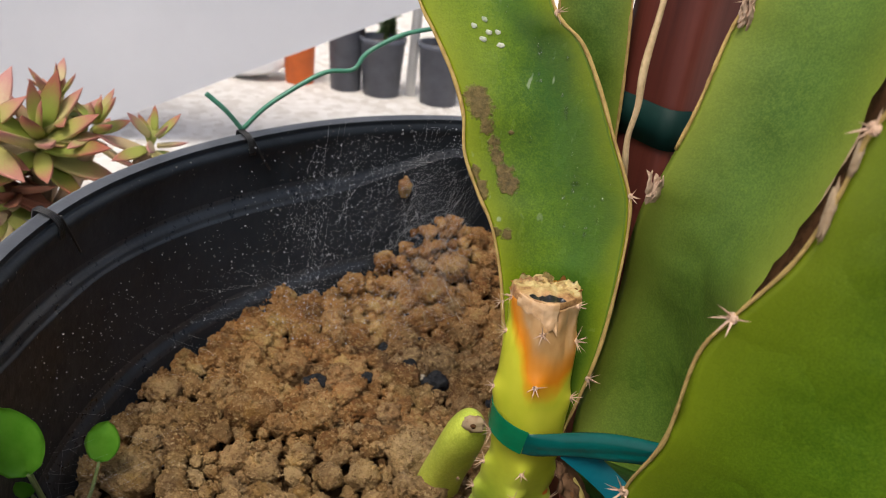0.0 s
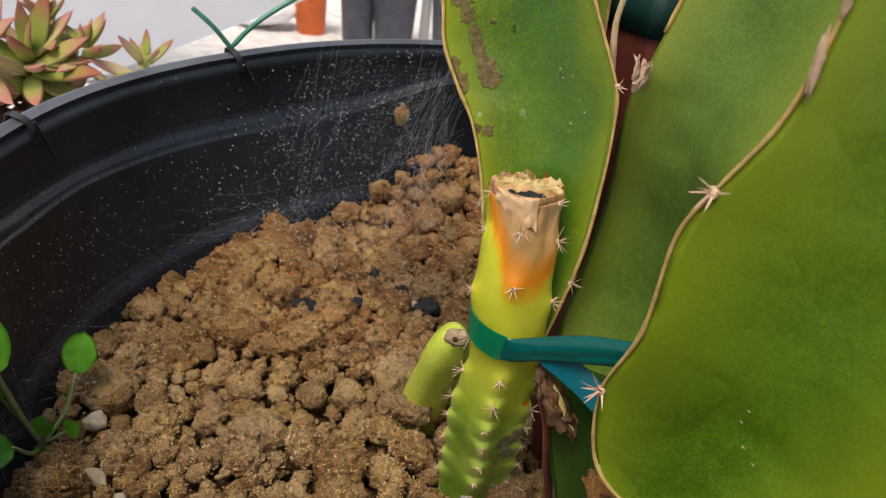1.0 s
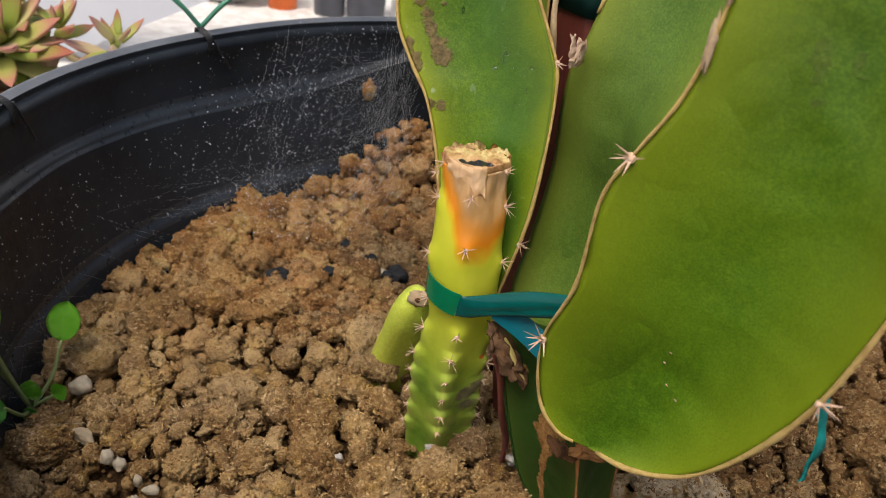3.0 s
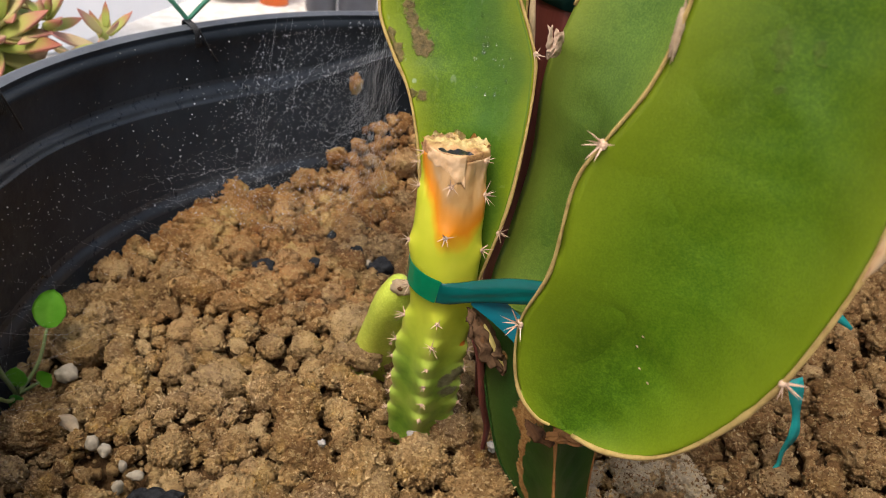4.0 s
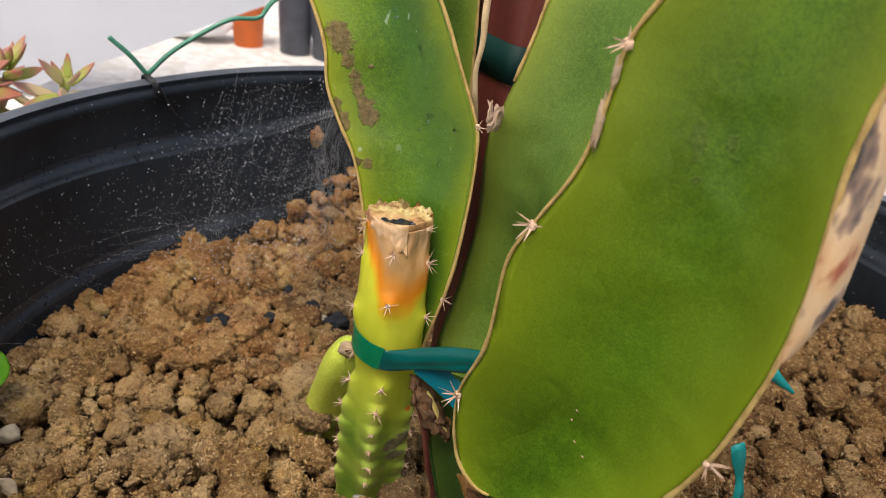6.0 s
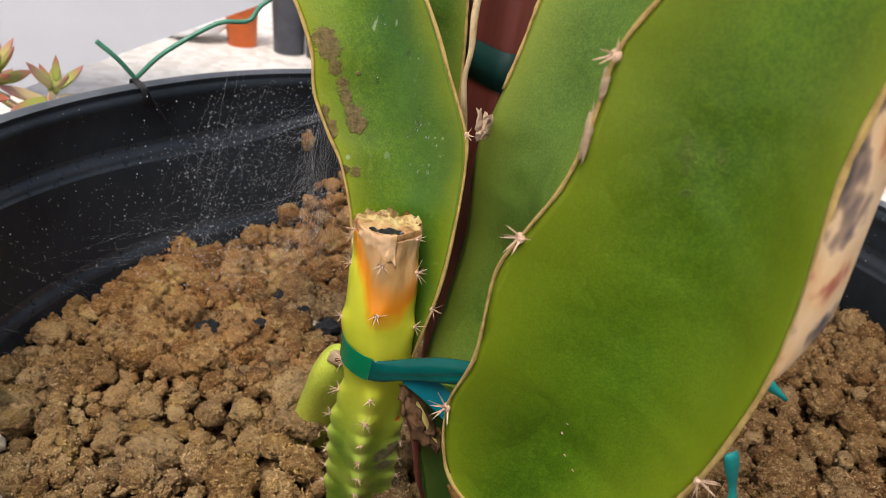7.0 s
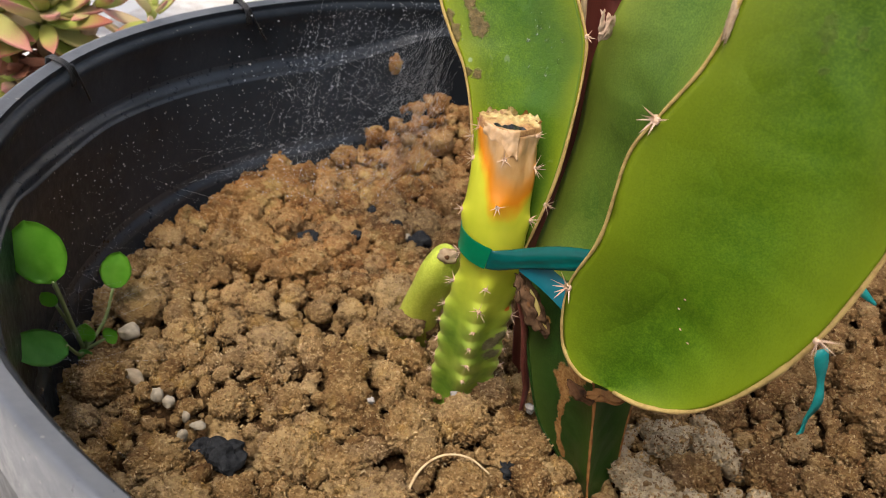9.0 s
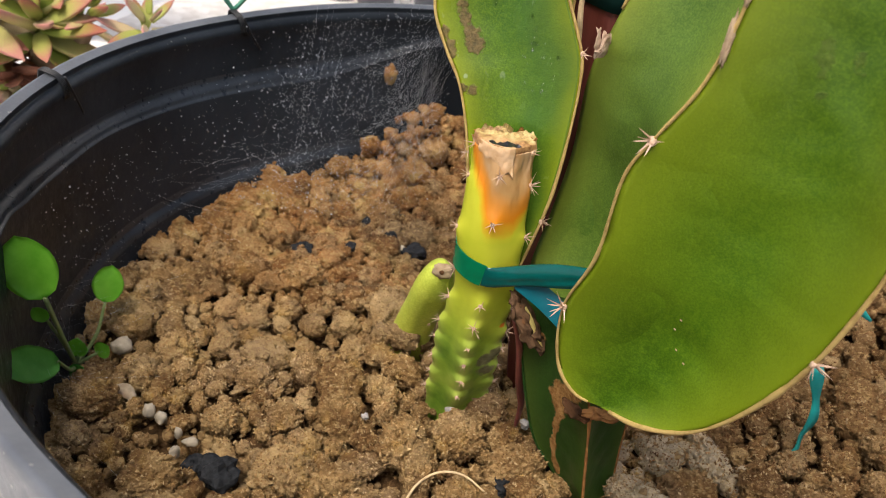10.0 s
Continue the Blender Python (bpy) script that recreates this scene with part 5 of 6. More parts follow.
def rim_tie(angle, tail, label, turns=4):
    ob = thing("rim_tie", label, "wire", rim_point(angle), "wires on the rim")
    inv = Matrix.Translation(-rim_point(angle))
    for k in range(turns):
        a = angle + (k - 1.5) * 0.0045
        pts = [rim_point(a, 0.1961, 0.0820), rim_point(a, 0.1966, 0.0872), rim_point(a + 0.002, 0.1988, 0.0902), rim_point(a + 0.003, 0.2020, 0.0913), rim_point(a + 0.003, 0.2046, 0.0905), rim_point(a + 0.002, 0.2050, 0.072)]
        bm = tube(bmesh.new(), curve(pts, 24), 0.0004, 8)
        bm.transform(inv)
        part("turn", bm, WIRE_BLACK, ob)
    bm = tube(bmesh.new(), curve([rim_point(angle, 0.1962, 0.090), rim_point(angle + tail * 0.55, 0.1945, 0.080), rim_point(angle + tail, 0.1945, 0.074)], 14), 0.00045, 8)
    bm.transform(inv)
    part("tail", bm, WIRE_BLACK, ob, "bent wire end")
    return ob


CLIP, TIE = math.atan2(0.0170, -0.1926), math.atan2(0.1219, -0.1622)
rim_tie(CLIP, -0.035, "thin black wire wound over the pot rim")
rim_tie(TIE, -0.045, "dark tie wire hooked over the pot rim")
wire = thing("garden_wire", "bent green plastic-coated garden wire on the rim", "wire", (-0.163, 0.122, 0.094))
inv = Matrix.Translation((0.163, -0.122, -0.094))
w0 = V((-0.1630, 0.1235, 0.0915))
for pts, lab in (([w0, (-0.1690, 0.1185, 0.1010), (-0.1765, 0.1152, 0.1085)], "short wire end"),
                 ([w0, (-0.1525, 0.1270, 0.1030), (-0.1370, 0.1350, 0.1140), (-0.1280, 0.1395, 0.1185), (-0.1175, 0.1445, 0.1195), (-0.1125, 0.1470, 0.1268), (-0.1030, 0.1520, 0.1330), (-0.0945, 0.1560, 0.1368), (-0.080, 0.163, 0.140)], "long wire end")):
    bm = tube(bmesh.new(), curve(pts, 40), 0.0011, 8)
    bm.transform(inv)
    part("strand", bm, WIRE_GREEN, wire, lab)

# ---- weed seedling ----
weed = thing("weed_seedling", "small bright green seedling weed with round leaves in the soil", "weed", (-0.1800, -0.0290, 0))
WO = Matrix.Translation((0.18, 0.029, 0))


def weed_leaf(base, tip, width, normal, mat, seed):
    """A rounded, softly cupped leaf from its stalk end to its tip."""
    b, t = V(base), V(tip)
    ax = t - b
    n = V(normal).normalized()
    side = ax.cross(n).normalized()
    n = side.cross(ax).normalized()
    bm = bmesh.new()
    rows = []
    for i in range(15):
        u = i / 14
        w = width / 2 * (math.sin(math.pi * min(1, u * 0.93 + 0.05)) ** 0.62) * (1 + 0.05 * noise.noise(V((u * 9, seed, 0))))
        if i in (0, 14):
            w *= 0.25
        row = []
        for j in range(-6, 7):
            s = j / 6
            co = b + ax * u + side * w * s + n * (0.10 * width * s * s - 0.05 * width * abs(s) ** 0.5 * 0 - 0.12 * width * (u - 0.5) ** 2 + 0.03 * width * noise.noise(V((u * 4, s * 2, seed))))
            row.append(bm.verts.new(co))
        rows.append(row)
    for a, c in zip(rows, rows[1:]):
        for j in range(12):
            bm.faces.new((a[j], a[j + 1], c[j + 1], c[j]))
    bmesh.ops.solidify(bm, geom=bm.faces[:], thickness=0.0003)
    bm.transform(WO)
    return part("leaf", bm, mat, weed)


root0 = (-0.1795, -0.0310, 0.001)
for base, tip, wd, nr, mat, via in (
        ((-0.1735, -0.0570, 0.0490), (-0.1820, -0.0530, 0.0672), 0.0160, (0.2, -1, 0.45), WEED, (-0.1760, -0.0440, 0.022)),
        ((-0.1745, -0.0550, 0.0490), (-0.1855, -0.0520, 0.0575), 0.0110, (0.4, -1, 0.3), WEED_SHADED, (-0.1765, -0.0430, 0.022)),
        ((-0.1723, -0.0191, 0.0215), (-0.1712, -0.0130, 0.0335), 0.0110, (0.1, -1, 0.35), WEED, (-0.1745, -0.0240, 0.010)),
        ((-0.1714, -0.0583, 0.0260), (-0.1785, -0.0790, 0.0382), 0.0122, (0.35, -0.7, 0.9), WEED_SHADED, (-0.1740, -0.0460, 0.012)),
        ((-0.1775, -0.0500, 0.0350), (-0.1810, -0.0510, 0.0400), 0.0050, (0.2, -1, 0.4), WEED, (-0.1775, -0.0400, 0.016)),
        ((-0.1770, -0.0340, 0.0080), (-0.1765, -0.0340, 0.0160), 0.0072, (0.1, -1, 0.4), WEED, (-0.1785, -0.0320, 0.004)),
        ((-0.1725, -0.0290, 0.0060), (-0.1680, -0.0290, 0.0098), 0.0066, (0.1, -1, 0.5), WEED, (-0.1755, -0.0300, 0.004)),
        ((-0.1775, -0.0390, 0.0030), (-0.1728, -0.0395, 0.0080), 0.0062, (0.1, -1, 0.7), WEED_SHADED, (-0.1785, -0.0345, 0.004))):
    weed_leaf(base, tip, wd, nr, mat, wd * 1000)
    bm = tube(bmesh.new(), curve([root0, via, base], 12), lambda u: 0.0008 * (1 - 0.35 * u), 7)
    bm.transform(WO)
    part("stalk", bm, WEED_STEM, weed)

# ---- pebbles, charcoal, straw on the soil ----


def on_soil(x, y, dz=0.0):
    return V((x, y, soil_height(x, y) + dz))


for k, (x, y, sx, sy, sz) in enumerate(((-0.1670, -0.0205, 0.0036, 0.0032, 0.0034), (-0.1455, -0.0535, 0.0022, 0.0020, 0.0026), (-0.1415, -0.0548, 0.0024, 0.0018, 0.0020), (-0.1292, -0.0620, 0.0026, 0.0017, 0.0015), (-0.1340, -0.0600, 0.0013, 0.0012, 0.0026), (-0.1327, -0.0680, 0.0013, 0.0018, 0.0028), (0.1250, 0.0480, 0.0040, 0.0036, 0.0036), (-0.0700, 0.0700, 0.0016, 0.0014, 0.0014), (-0.0880, -0.0270, 0.0012, 0.0012, 0.0012), (-0.080, 0.080, 0.0020, 0.0018, 0.0018), (-0.0470, -0.0560, 0.0014, 0.0013, 0.0012), (-0.0455, -0.0480, 0.0020, 0.0018, 0.0016), (-0.0430, -0.0490, 0.0016, 0.0014, 0.0014), (-0.0740, -0.0510, 0.0013, 0.0012, 0.0012), (-0.0190, -0.0450, 0.0018, 0.0016, 0.0016))):
    bm = lump(3, 1.0, 1.0, 0.28 if k < 10 else 0.5, k + 51, 1.1)
    bm.transform(Matrix.Diagonal((sx, sy, sz, 1)))
    ob = link("pebble", bm, PEBBLE if k < 10 else PERLITE)
    ob.matrix_world = Matrix.Translation(on_soil(x, y, sz * 0.45 + (0.002 if k < 10 else 0.0065))) @ Matrix.Rotation(k * 1.1, 4, "Z")
    tagged(ob, "small off-white pebble lying on the soil", "pebble", "pebbles on the soil")
bm = bmesh.new()
shell = []
for i in range(16):
    u = i / 15
    w = 0.0024 * math.sin(math.pi * (0.08 + 0.86 * u)) ** 0.7
    shell.append([bm.verts.new((0.0105 * (u - 0.5), w * t - 0.0020 * (2 * u - 1) ** 2, 0.0011 * (1 - t * t) + 0.0003 * noise.noise(V((u * 5, t, 3))))) for t in [j / 4 - 1 for j in range(9)]])
for a, b in zip(shell, shell[1:]):
    for j in range(8):
        bm.faces.new((a[j], a[j + 1], b[j + 1], b[j]))
bmesh.ops.solidify(bm, geom=bm.faces[:], thickness=0.0007)
ob = link("shell_fragment", bm, simple("cream_shell", (0.56, 0.45, 0.31), 0.6, 0.2, 300.0, 0.3))
ob.matrix_world = Matrix.Translation(on_soil(-0.1570, -0.0440, 0.0028)) @ pose(0, 0, 0, 28, 8, -18)
tagged(ob, "curved cream shell fragment on the soil", "shell")
for k, (x, y, s) in enumerate(((-0.1170, -0.0750, 0.0066), (-0.1142, 0.0590, 0.0048), (-0.0640, 0.0690, 0.0060), (-0.0260, -0.0700, 0.0040), (-0.1255, -0.0700, 0.0035))):
    bm = lump(3, s, 0.7, 0.4, k + 61, 1.2)
    ob = link("charcoal_piece", bm, CHARCOAL, False)
    ob.location = on_soil(x, y, s * 0.45)
    tagged(ob, "black charcoal lump among the soil", "charcoal", "charcoal lumps")
dust_rnd = random.Random(88)
for k in range(9):
    x, y, s = dust_rnd.gauss(-0.080, 0.016), dust_rnd.gauss(0.082, 0.018), dust_rnd.uniform(0.0014, 0.0036)
    ob = link("charcoal_piece", lump(3, s, 0.75, 0.4, k + 81, 1.2), CHARCOAL, False)
    ob.location = on_soil(x, y, 0.0022)
    tagged(ob, "small black charcoal crumb among the soil", "charcoal", "charcoal lumps")
bm = tube(bmesh.new(), curve([on_soil(-0.0600, -0.0880, 0.004), on_soil(-0.0557, -0.0780, 0.008), on_soil(-0.0490, -0.0728, 0.009), on_soil(-0.0410, -0.0730, 0.0085), on_soil(-0.0341, -0.0770, 0.006)], 30), lambda u: 0.0005 * (1 - 0.4 * u), 7)
tagged(link("rootlet", bm, ROOT), "curved dry tan rootlet lying on the soil", "root")
bm = lump(3, 1.0, 1.0, 0.4, 71)
bm.transform(Matrix.Diagonal((0.0035, 0.0028, 0.0052, 1)))
ob = link("mud_crumb", bm, CLOD)
ob.location = (-0.0893, 0.1690, 0.0560)
tagged(ob, "dried mud crumb stuck in the web at the pot wall", "mud")

# ---- spider web with dew ----
web = tagged(thing("spider_web", "fine spider web beaded with dew inside the pot", "spider web", (-0.11, 0.09, 0.05)), kind="stuff")
rnd = random.Random(5)
WI = Matrix.Translation((0.11, -0.09, -0.05))


def web_point(u, v):
    """The sagging sheet of the web, from the pot wall to the wing's edge."""
    a = V((-0.172, 0.060, 0.020)).lerp(V((-0.155, 0.105, 0.088)), v)
    b = V((-0.066, 0.075, 0.024)).lerp(V((-0.066, 0.160, 0.098)), v)
    p = a.lerp(b, u)
    return p + V((0, 0, -0.012 * math.sin(math.pi * u) * math.sin(math.pi * v)))


bm = bmesh.new()
for i in range(170):
    u, v = 0.35 + 0.65 * rnd.random(), rnd.random()
    p = web_point(u, v)
    q = web_point(min(1, max(0, u + rnd.gauss(0, 0.14))), min(1, max(0, v + rnd.gauss(0, 0.14)))) + V((rnd.gauss(0, 0.004), rnd.gauss(0, 0.008), rnd.gauss(0, 0.003)))
    tube(bm, [p, (p + q) / 2 - V((0, 0, 0.002 * rnd.random())), q], 0.000009, 3, cap=False)
for i in range(150):
    p = web_point(0.75 + 0.25 * rnd.random(), 0.8 * rnd.random())
    q = V((-0.060 - 0.010 * rnd.random(), -0.028 + 0.012 * rnd.random(), 0.088 + 0.050 * rnd.random()))
    tube(bm, [p, (p + q) / 2 - V((0, 0, 0.003 * rnd.random())), q], 0.000010, 3, cap=False)
strand_drops = []
for i in range(16):
    u0 = 0.28 + 0.62 * rnd.random()
    p, q = web_point(u0, 0.98), web_point(u0 + rnd.uniform(-0.10, 0.02), rnd.uniform(0.25, 0.7))
    mid = (p + q) / 2 - V((0, 0, 0.002 * rnd.random()))
    tube(bm, [p, mid, q], 0.000008, 3, cap=False)
    strand_drops += [p.lerp(q, k / 9 + rnd.uniform(-0.04, 0.04)) for k in range(9) if rnd.random() < 0.6]
for i in range(4):
    p = V((-0.128 + 0.010 * rnd.random(), 0.150, 0.093))
    q = V((-0.128 + 0.010 * rnd.random(), 0.06 + 0.02 * rnd.random(), 0.030))
    tube(bm, [p, (p + q) / 2, q], 0.000014, 3, cap=False)
for i in range(150):
    p = web_point(0.80 + 0.20 * rnd.random(), 0.15 + 0.75 * rnd.random())
    q = p + V((rnd.uniform(-0.030, 0.006), rnd.uniform(-0.035, -0.004), rnd.uniform(-0.018, 0.006)))
    tube(bm, [p, (p + q) / 2 - V((0, 0, 0.001)), q], 0.000010, 3, cap=False)
for i in range(60):
    a = radians(140 + 60 * rnd.random())
    p = V((0.187 * math.cos(a), 0.187 * math.sin(a), 0.008 + 0.03 * rnd.random()))
    q = p + V((rnd.uniform(0.01, 0.04), rnd.uniform(-0.03, 0.03), rnd.uniform(-0.004, 0.008)))
    tube(bm, [p, (p + q) / 2 - V((0, 0, 0.001)), q], 0.000010, 3, cap=False)
bm.transform(WI)
part("threads", bm, SILK, web, "hair-thin silk threads")
bm = bmesh.new()
for p in strand_drops:
    bmesh.ops.create_icosphere(bm, subdivisions=1, radius=0.00013 + 0.00022 * rnd.random(), matrix=Matrix.Translation(p))
for i in range(1900):
    u = min(1, max(0, rnd.gauss(0.55, 0.27)))
    v = rnd.random() ** 0.9
    p = web_point(u, v) + V((rnd.gauss(0, 0.003), rnd.gauss(0, 0.006), rnd.gauss(0, 0.002)))
    s = 0.00007 + 0.00033 * rnd.random() ** 4.0
    bmesh.ops.create_icosphere(bm, subdivisions=1, radius=s, matrix=Matrix.Translation(p))
for i in range(420):
    a = radians(rnd.uniform(122, 188))
    p = V((math.cos(a), math.sin(a), 0)) * 0.1905 + V((0, 0, rnd.uniform(0.020, 0.056)))
    bmesh.ops.create_icosphere(bm, subdivisions=1, radius=0.00008 + 0.00024 * rnd.random() ** 3, matrix=Matrix.Translation(p))
bm.transform(WI)
part("dew", bm, DEW, web, "tiny bright dew drops")

# ---- succulent outside the pot ----


def fat_leaf():
    """A thick pointed succulent leaf along +x, one unit long."""
    bm = bmesh.new()
    lay = bm.verts.layers.float.new("tip")
    rows = []
    for i in range(12):
        u = i / 11
        w = 0.190 * (math.sin(math.pi * (0.16 + 0.70 * u ** 0.9)) ** 0.85) * (1 - u ** 5)
        th = 0.105 * (1 - u ** 4)
        row = []
        for k in range(10):
            a = 2 * math.pi * k / 10
            z = math.sin(a)
            v = bm.verts.new((u, w * math.cos(a), th * z * (0.35 if z > 0 else 1.0) + 0.10 * u * u + 0.05 * abs(math.cos(a)) * w * 4))
            v[lay] = max(0.0, 0.85 * u * u + 0.40 * abs(math.cos(a)) ** 6 * u)
            row.append(v)
        rows.append(row)
    for a, b in zip(rows, rows[1:]):
        for k in range(10):
            bm.faces.new((a[k], a[(k + 1) % 10], b[(k + 1) % 10], b[k]))
    bm.faces.new(rows[0][::-1])
    bm.faces.new(rows[-1])
    bmesh.ops.recalc_face_normals(bm, faces=bm.faces)
    me = bpy.data.meshes.new("leaf")
    bm.to_mesh(me)
    bm.free()
    me.polygons.foreach_set("use_smooth", [True] * len(me.polygons))
    return me


LEAF = fat_leaf()
LEAF.materials.append(SUCCULENT)
OLD_LEAF = LEAF.copy()
OLD_LEAF.materials.clear()
OLD_LEAF.materials.append(WITHERED)


def rosette(at, aim, size, count, foot, seed):
    rnd = random.Random(seed)
    ob = thing("succulent_rosette", "succulent rosette with pointed olive leaves flushed pink", "succulent", foot, "succulent rosettes")
    top = V(at) - V(foot)
    bm = tube(bmesh.new(), curve([(0, 0, 0), top * 0.5 + V((0.01, 0, 0.01)), top], 16), 0.005, 10)
    part("stem", bm, SUCC_STEM, ob)
    q = Matrix.Translation(top) @ V(aim).to_track_quat("Z", "Y").to_matrix().to_4x4()
    for i in range(count):
        f = i / count
        a = i * 2.39996
        lift = radians(-22 + 88 * f)
        s = size * (1.0 - 0.45 * f) * rnd.uniform(0.72, 1.15)
        m = q @ Matrix.Translation((0, 0, 0.016 * f)) @ Matrix.Rotation(a + rnd.gauss(0, 0.22), 4, "Z") @ Matrix.Rotation(-lift + rnd.gauss(0, 0.24), 4, "Y") @ Matrix.Rotation(rnd.gauss(0, 0.35), 4, "X") @ Matrix.Translation((0.003, 0, 0)) @ Matrix.Diagonal((s, s * 0.9, s, 1))
        piece("leaf", LEAF, ob, m)
    return ob


# ---- things standing behind ----


def nursery_pot(name, label, at, r, h, mat, lean=(0, 0), filling=None, group="small pots on the ground"):
    ob = thing(name, label, "plant pot", at, group)
    ob.rotation_euler = (radians(lean[0]), radians(lean[1]), 0)
    prof = [(0.0004, 0.004), (r * 0.78, 0.004), (r * 0.96, h * 0.97), (r * 1.0, h), (r * 1.06, h), (r * 1.07, h * 0.94), (r * 1.02, h * 0.90), (r * 1.00, h * 0.90), (r * 0.82, 0.0), (0.0004, 0.0)]
    part("body", lathe(prof, 48), mat, ob)
    if filling:
        bm = bmesh.new()
        bmesh.ops.create_circle(bm, cap_ends=True, segments=40, radius=r * 0.93, matrix=Matrix.Translation((0, 0, h * 0.88)))
        part("soil", bm, BED, ob, "dark potting soil")
    return ob

panel = bmesh.new()
outline = [(-2.2, -0.30), (-0.724, -0.30), (-0.608, -0.242), (-0.458, -0.167), (-0.176, -0.027), (0.1, 0.110), (0.1, 0.22), (-2.2, 0.22)]
front = [panel.verts.new((x, 1.15, z)) for x, z in outline]
rear = [panel.verts.new((x, 1.17, z)) for x, z in outline]
panel.faces.new(front)
panel.faces.new(rear[::-1])
for k in range(len(outline)):
    panel.faces.new((front[k], rear[k], rear[(k + 1) % len(outline)], front[(k + 1) % len(outline)]))
bmesh.ops.recalc_face_normals(panel, faces=panel.faces)
tagged(link("wall_panel", panel, BOARD, False), "large smooth white plastic panel with a sloping lower edge", "wall panel", kind="structure")

nursery_pot("plant_pot", "small orange plastic pot standing on pale ground", (-0.424, 1.72, -0.30), 0.041, 0.140, TERRACOTTA, (0, -3))
black_pots = [((-0.310, 1.71, -0.30), 0.044, 0.17), ((-0.222, 1.70, -0.30), 0.053, 0.138), ((-0.082, 1.68, -0.30), 0.053, 0.145), ((0.05, 1.70, -0.30), 0.053, 0.14)]
for at, r, h in black_pots:
    nursery_pot("plant_pot", "dark grey nursery pot with a seedling on pale ground", at, r, h, NURSERY, (0, -2), True)


def bushy(at, spread, height, seed):
    """A young plant: thin stems with many small leaves."""
    rnd = random.Random(seed)
    ob = thing("young_plant", "pale green leafy young plant growing in a dark pot", "plant", at, "young plants in pots")
    bm = bmesh.new()
    leaves = bmesh.new()
    for s in range(9):
        a = rnd.uniform(0, 6.28)
        tip = V((math.cos(a) * spread * rnd.uniform(0.3, 1), math.sin(a) * spread * rnd.uniform(0.3, 1), height * rnd.uniform(0.6, 1)))
        line = curve([(0, 0, 0), tip * 0.5 + V((0, 0, height * 0.12)), tip], 8)
        tube(bm, line, lambda u: 0.0014 * (1 - 0.6 * u), 5)
        for p in line[2:]:
            for k in range(4):
                b = rnd.uniform(0, 6.28)
                d = V((math.cos(b), math.sin(b), rnd.uniform(-0.2, 0.6))).normalized()
                w = d.orthogonal().normalized() * 0.006
                l = rnd.uniform(0.015, 0.03)
                vs = [leaves.verts.new(p + c) for c in (V((0, 0, 0)), d * l * 0.5 + w + V((0, 0, 0.002)), d * l, d * l * 0.5 - w + V((0, 0, 0.002)))]
                leaves.faces.new(vs)
    bmesh.ops.solidify(leaves, geom=leaves.faces[:], thickness=0.0005)
    part("stems", bm, WEED_STEM, ob)
    part("leaves", leaves, FOLIAGE, ob)


for k, (at, r, h) in enumerate(black_pots):
    bushy((at[0], at[1], at[2] + h * 0.88), r * 1.15, 0.13, 90 + k)

# crumpled white sheet lying beside the orange pot
bm = lump(4, 1.0, 1.0, 0.16, 77, 1.4)
bm.transform(Matrix.Translation((-0.545, 1.72, -0.272)) @ Matrix.Diagonal((0.095, 0.06, 0.030, 1)))
for v in bm.verts:
    v.co.z = max(v.co.z, -0.30) + (0.02 * max(0.0, v.co.x + 0.545) / 0.095)
tagged(link("plastic_sheet", bm, SHEET), "crumpled white plastic sheet lying on the ground", "plastic sheet")
bm = lathe([(0.0004, 0.0), (0.012, 0.0), (0.012, 0.62), (0.009, 0.63), (0.0004, 0.63)], 28)
ob = link("white_post", bm, SHEET)
ob.location = (-0.152, 1.72, -0.30)
tagged(ob, "thin white plastic post standing between pots", "post")

nursery_pot("plant_pot", "tall grey pot holding the succulents", (-0.350, 0.240, -0.30), 0.075, 0.26, NURSERY, (0, 0), True)
for k, (at, aim, size, count, foot) in enumerate((
        ((-0.290, 0.190, 0.040), (0.22, -0.22, 0.90), 0.048, 22, (-0.335, 0.225, -0.072)),
        ((-0.234, 0.200, 0.046), (0.35, -0.35, 0.8), 0.026, 12, (-0.320, 0.235, -0.072)),
        ((-0.320, 0.180, 0.044), (0.25, -0.30, 0.85), 0.048, 20, (-0.350, 0.220, -0.072)),
        ((-0.286, 0.205, 0.060), (0.05, -0.1, 0.95), 0.028, 14, (-0.345, 0.245, -0.072)),
        ((-0.264, 0.195, 0.050), (0.3, -0.1, 0.9), 0.026, 14, (-0.340, 0.215, -0.072)),
        ((-0.310, 0.185, 0.006), (0.4, -0.8, 0.3), 0.038, 10, (-0.345, 0.215, -0.072)))):
    rosette(at, aim, size, count, foot, 200 + k)
rnd = random.Random(31)
dead = thing("withered_rosette", "withered brown succulent leaves hanging below the rosettes", "succulent", (-0.350, 0.225, -0.072), "succulent rosettes")
bm = tube(bmesh.new(), curve([(0, 0, 0), (0.015, -0.02, 0.045), (0.040, -0.037, 0.096)], 12), 0.004, 8)
part("stem", bm, SUCC_STEM, dead)
for i in range(18):
    a, d = rnd.uniform(0, 6.28), rnd.uniform(-0.9, 0.5)
    m = Matrix.Translation((0.042, -0.037, 0.096 + rnd.uniform(-0.014, 0.012))) @ Matrix.Rotation(a, 4, "Z") @ Matrix.Rotation(-d, 4, "Y") @ Matrix.Diagonal((0.028, 0.034, 0.016, 1)) @ Matrix.Rotation(rnd.uniform(-0.8, 0.8), 4, "X")
    piece("leaf", OLD_LEAF, dead, m)

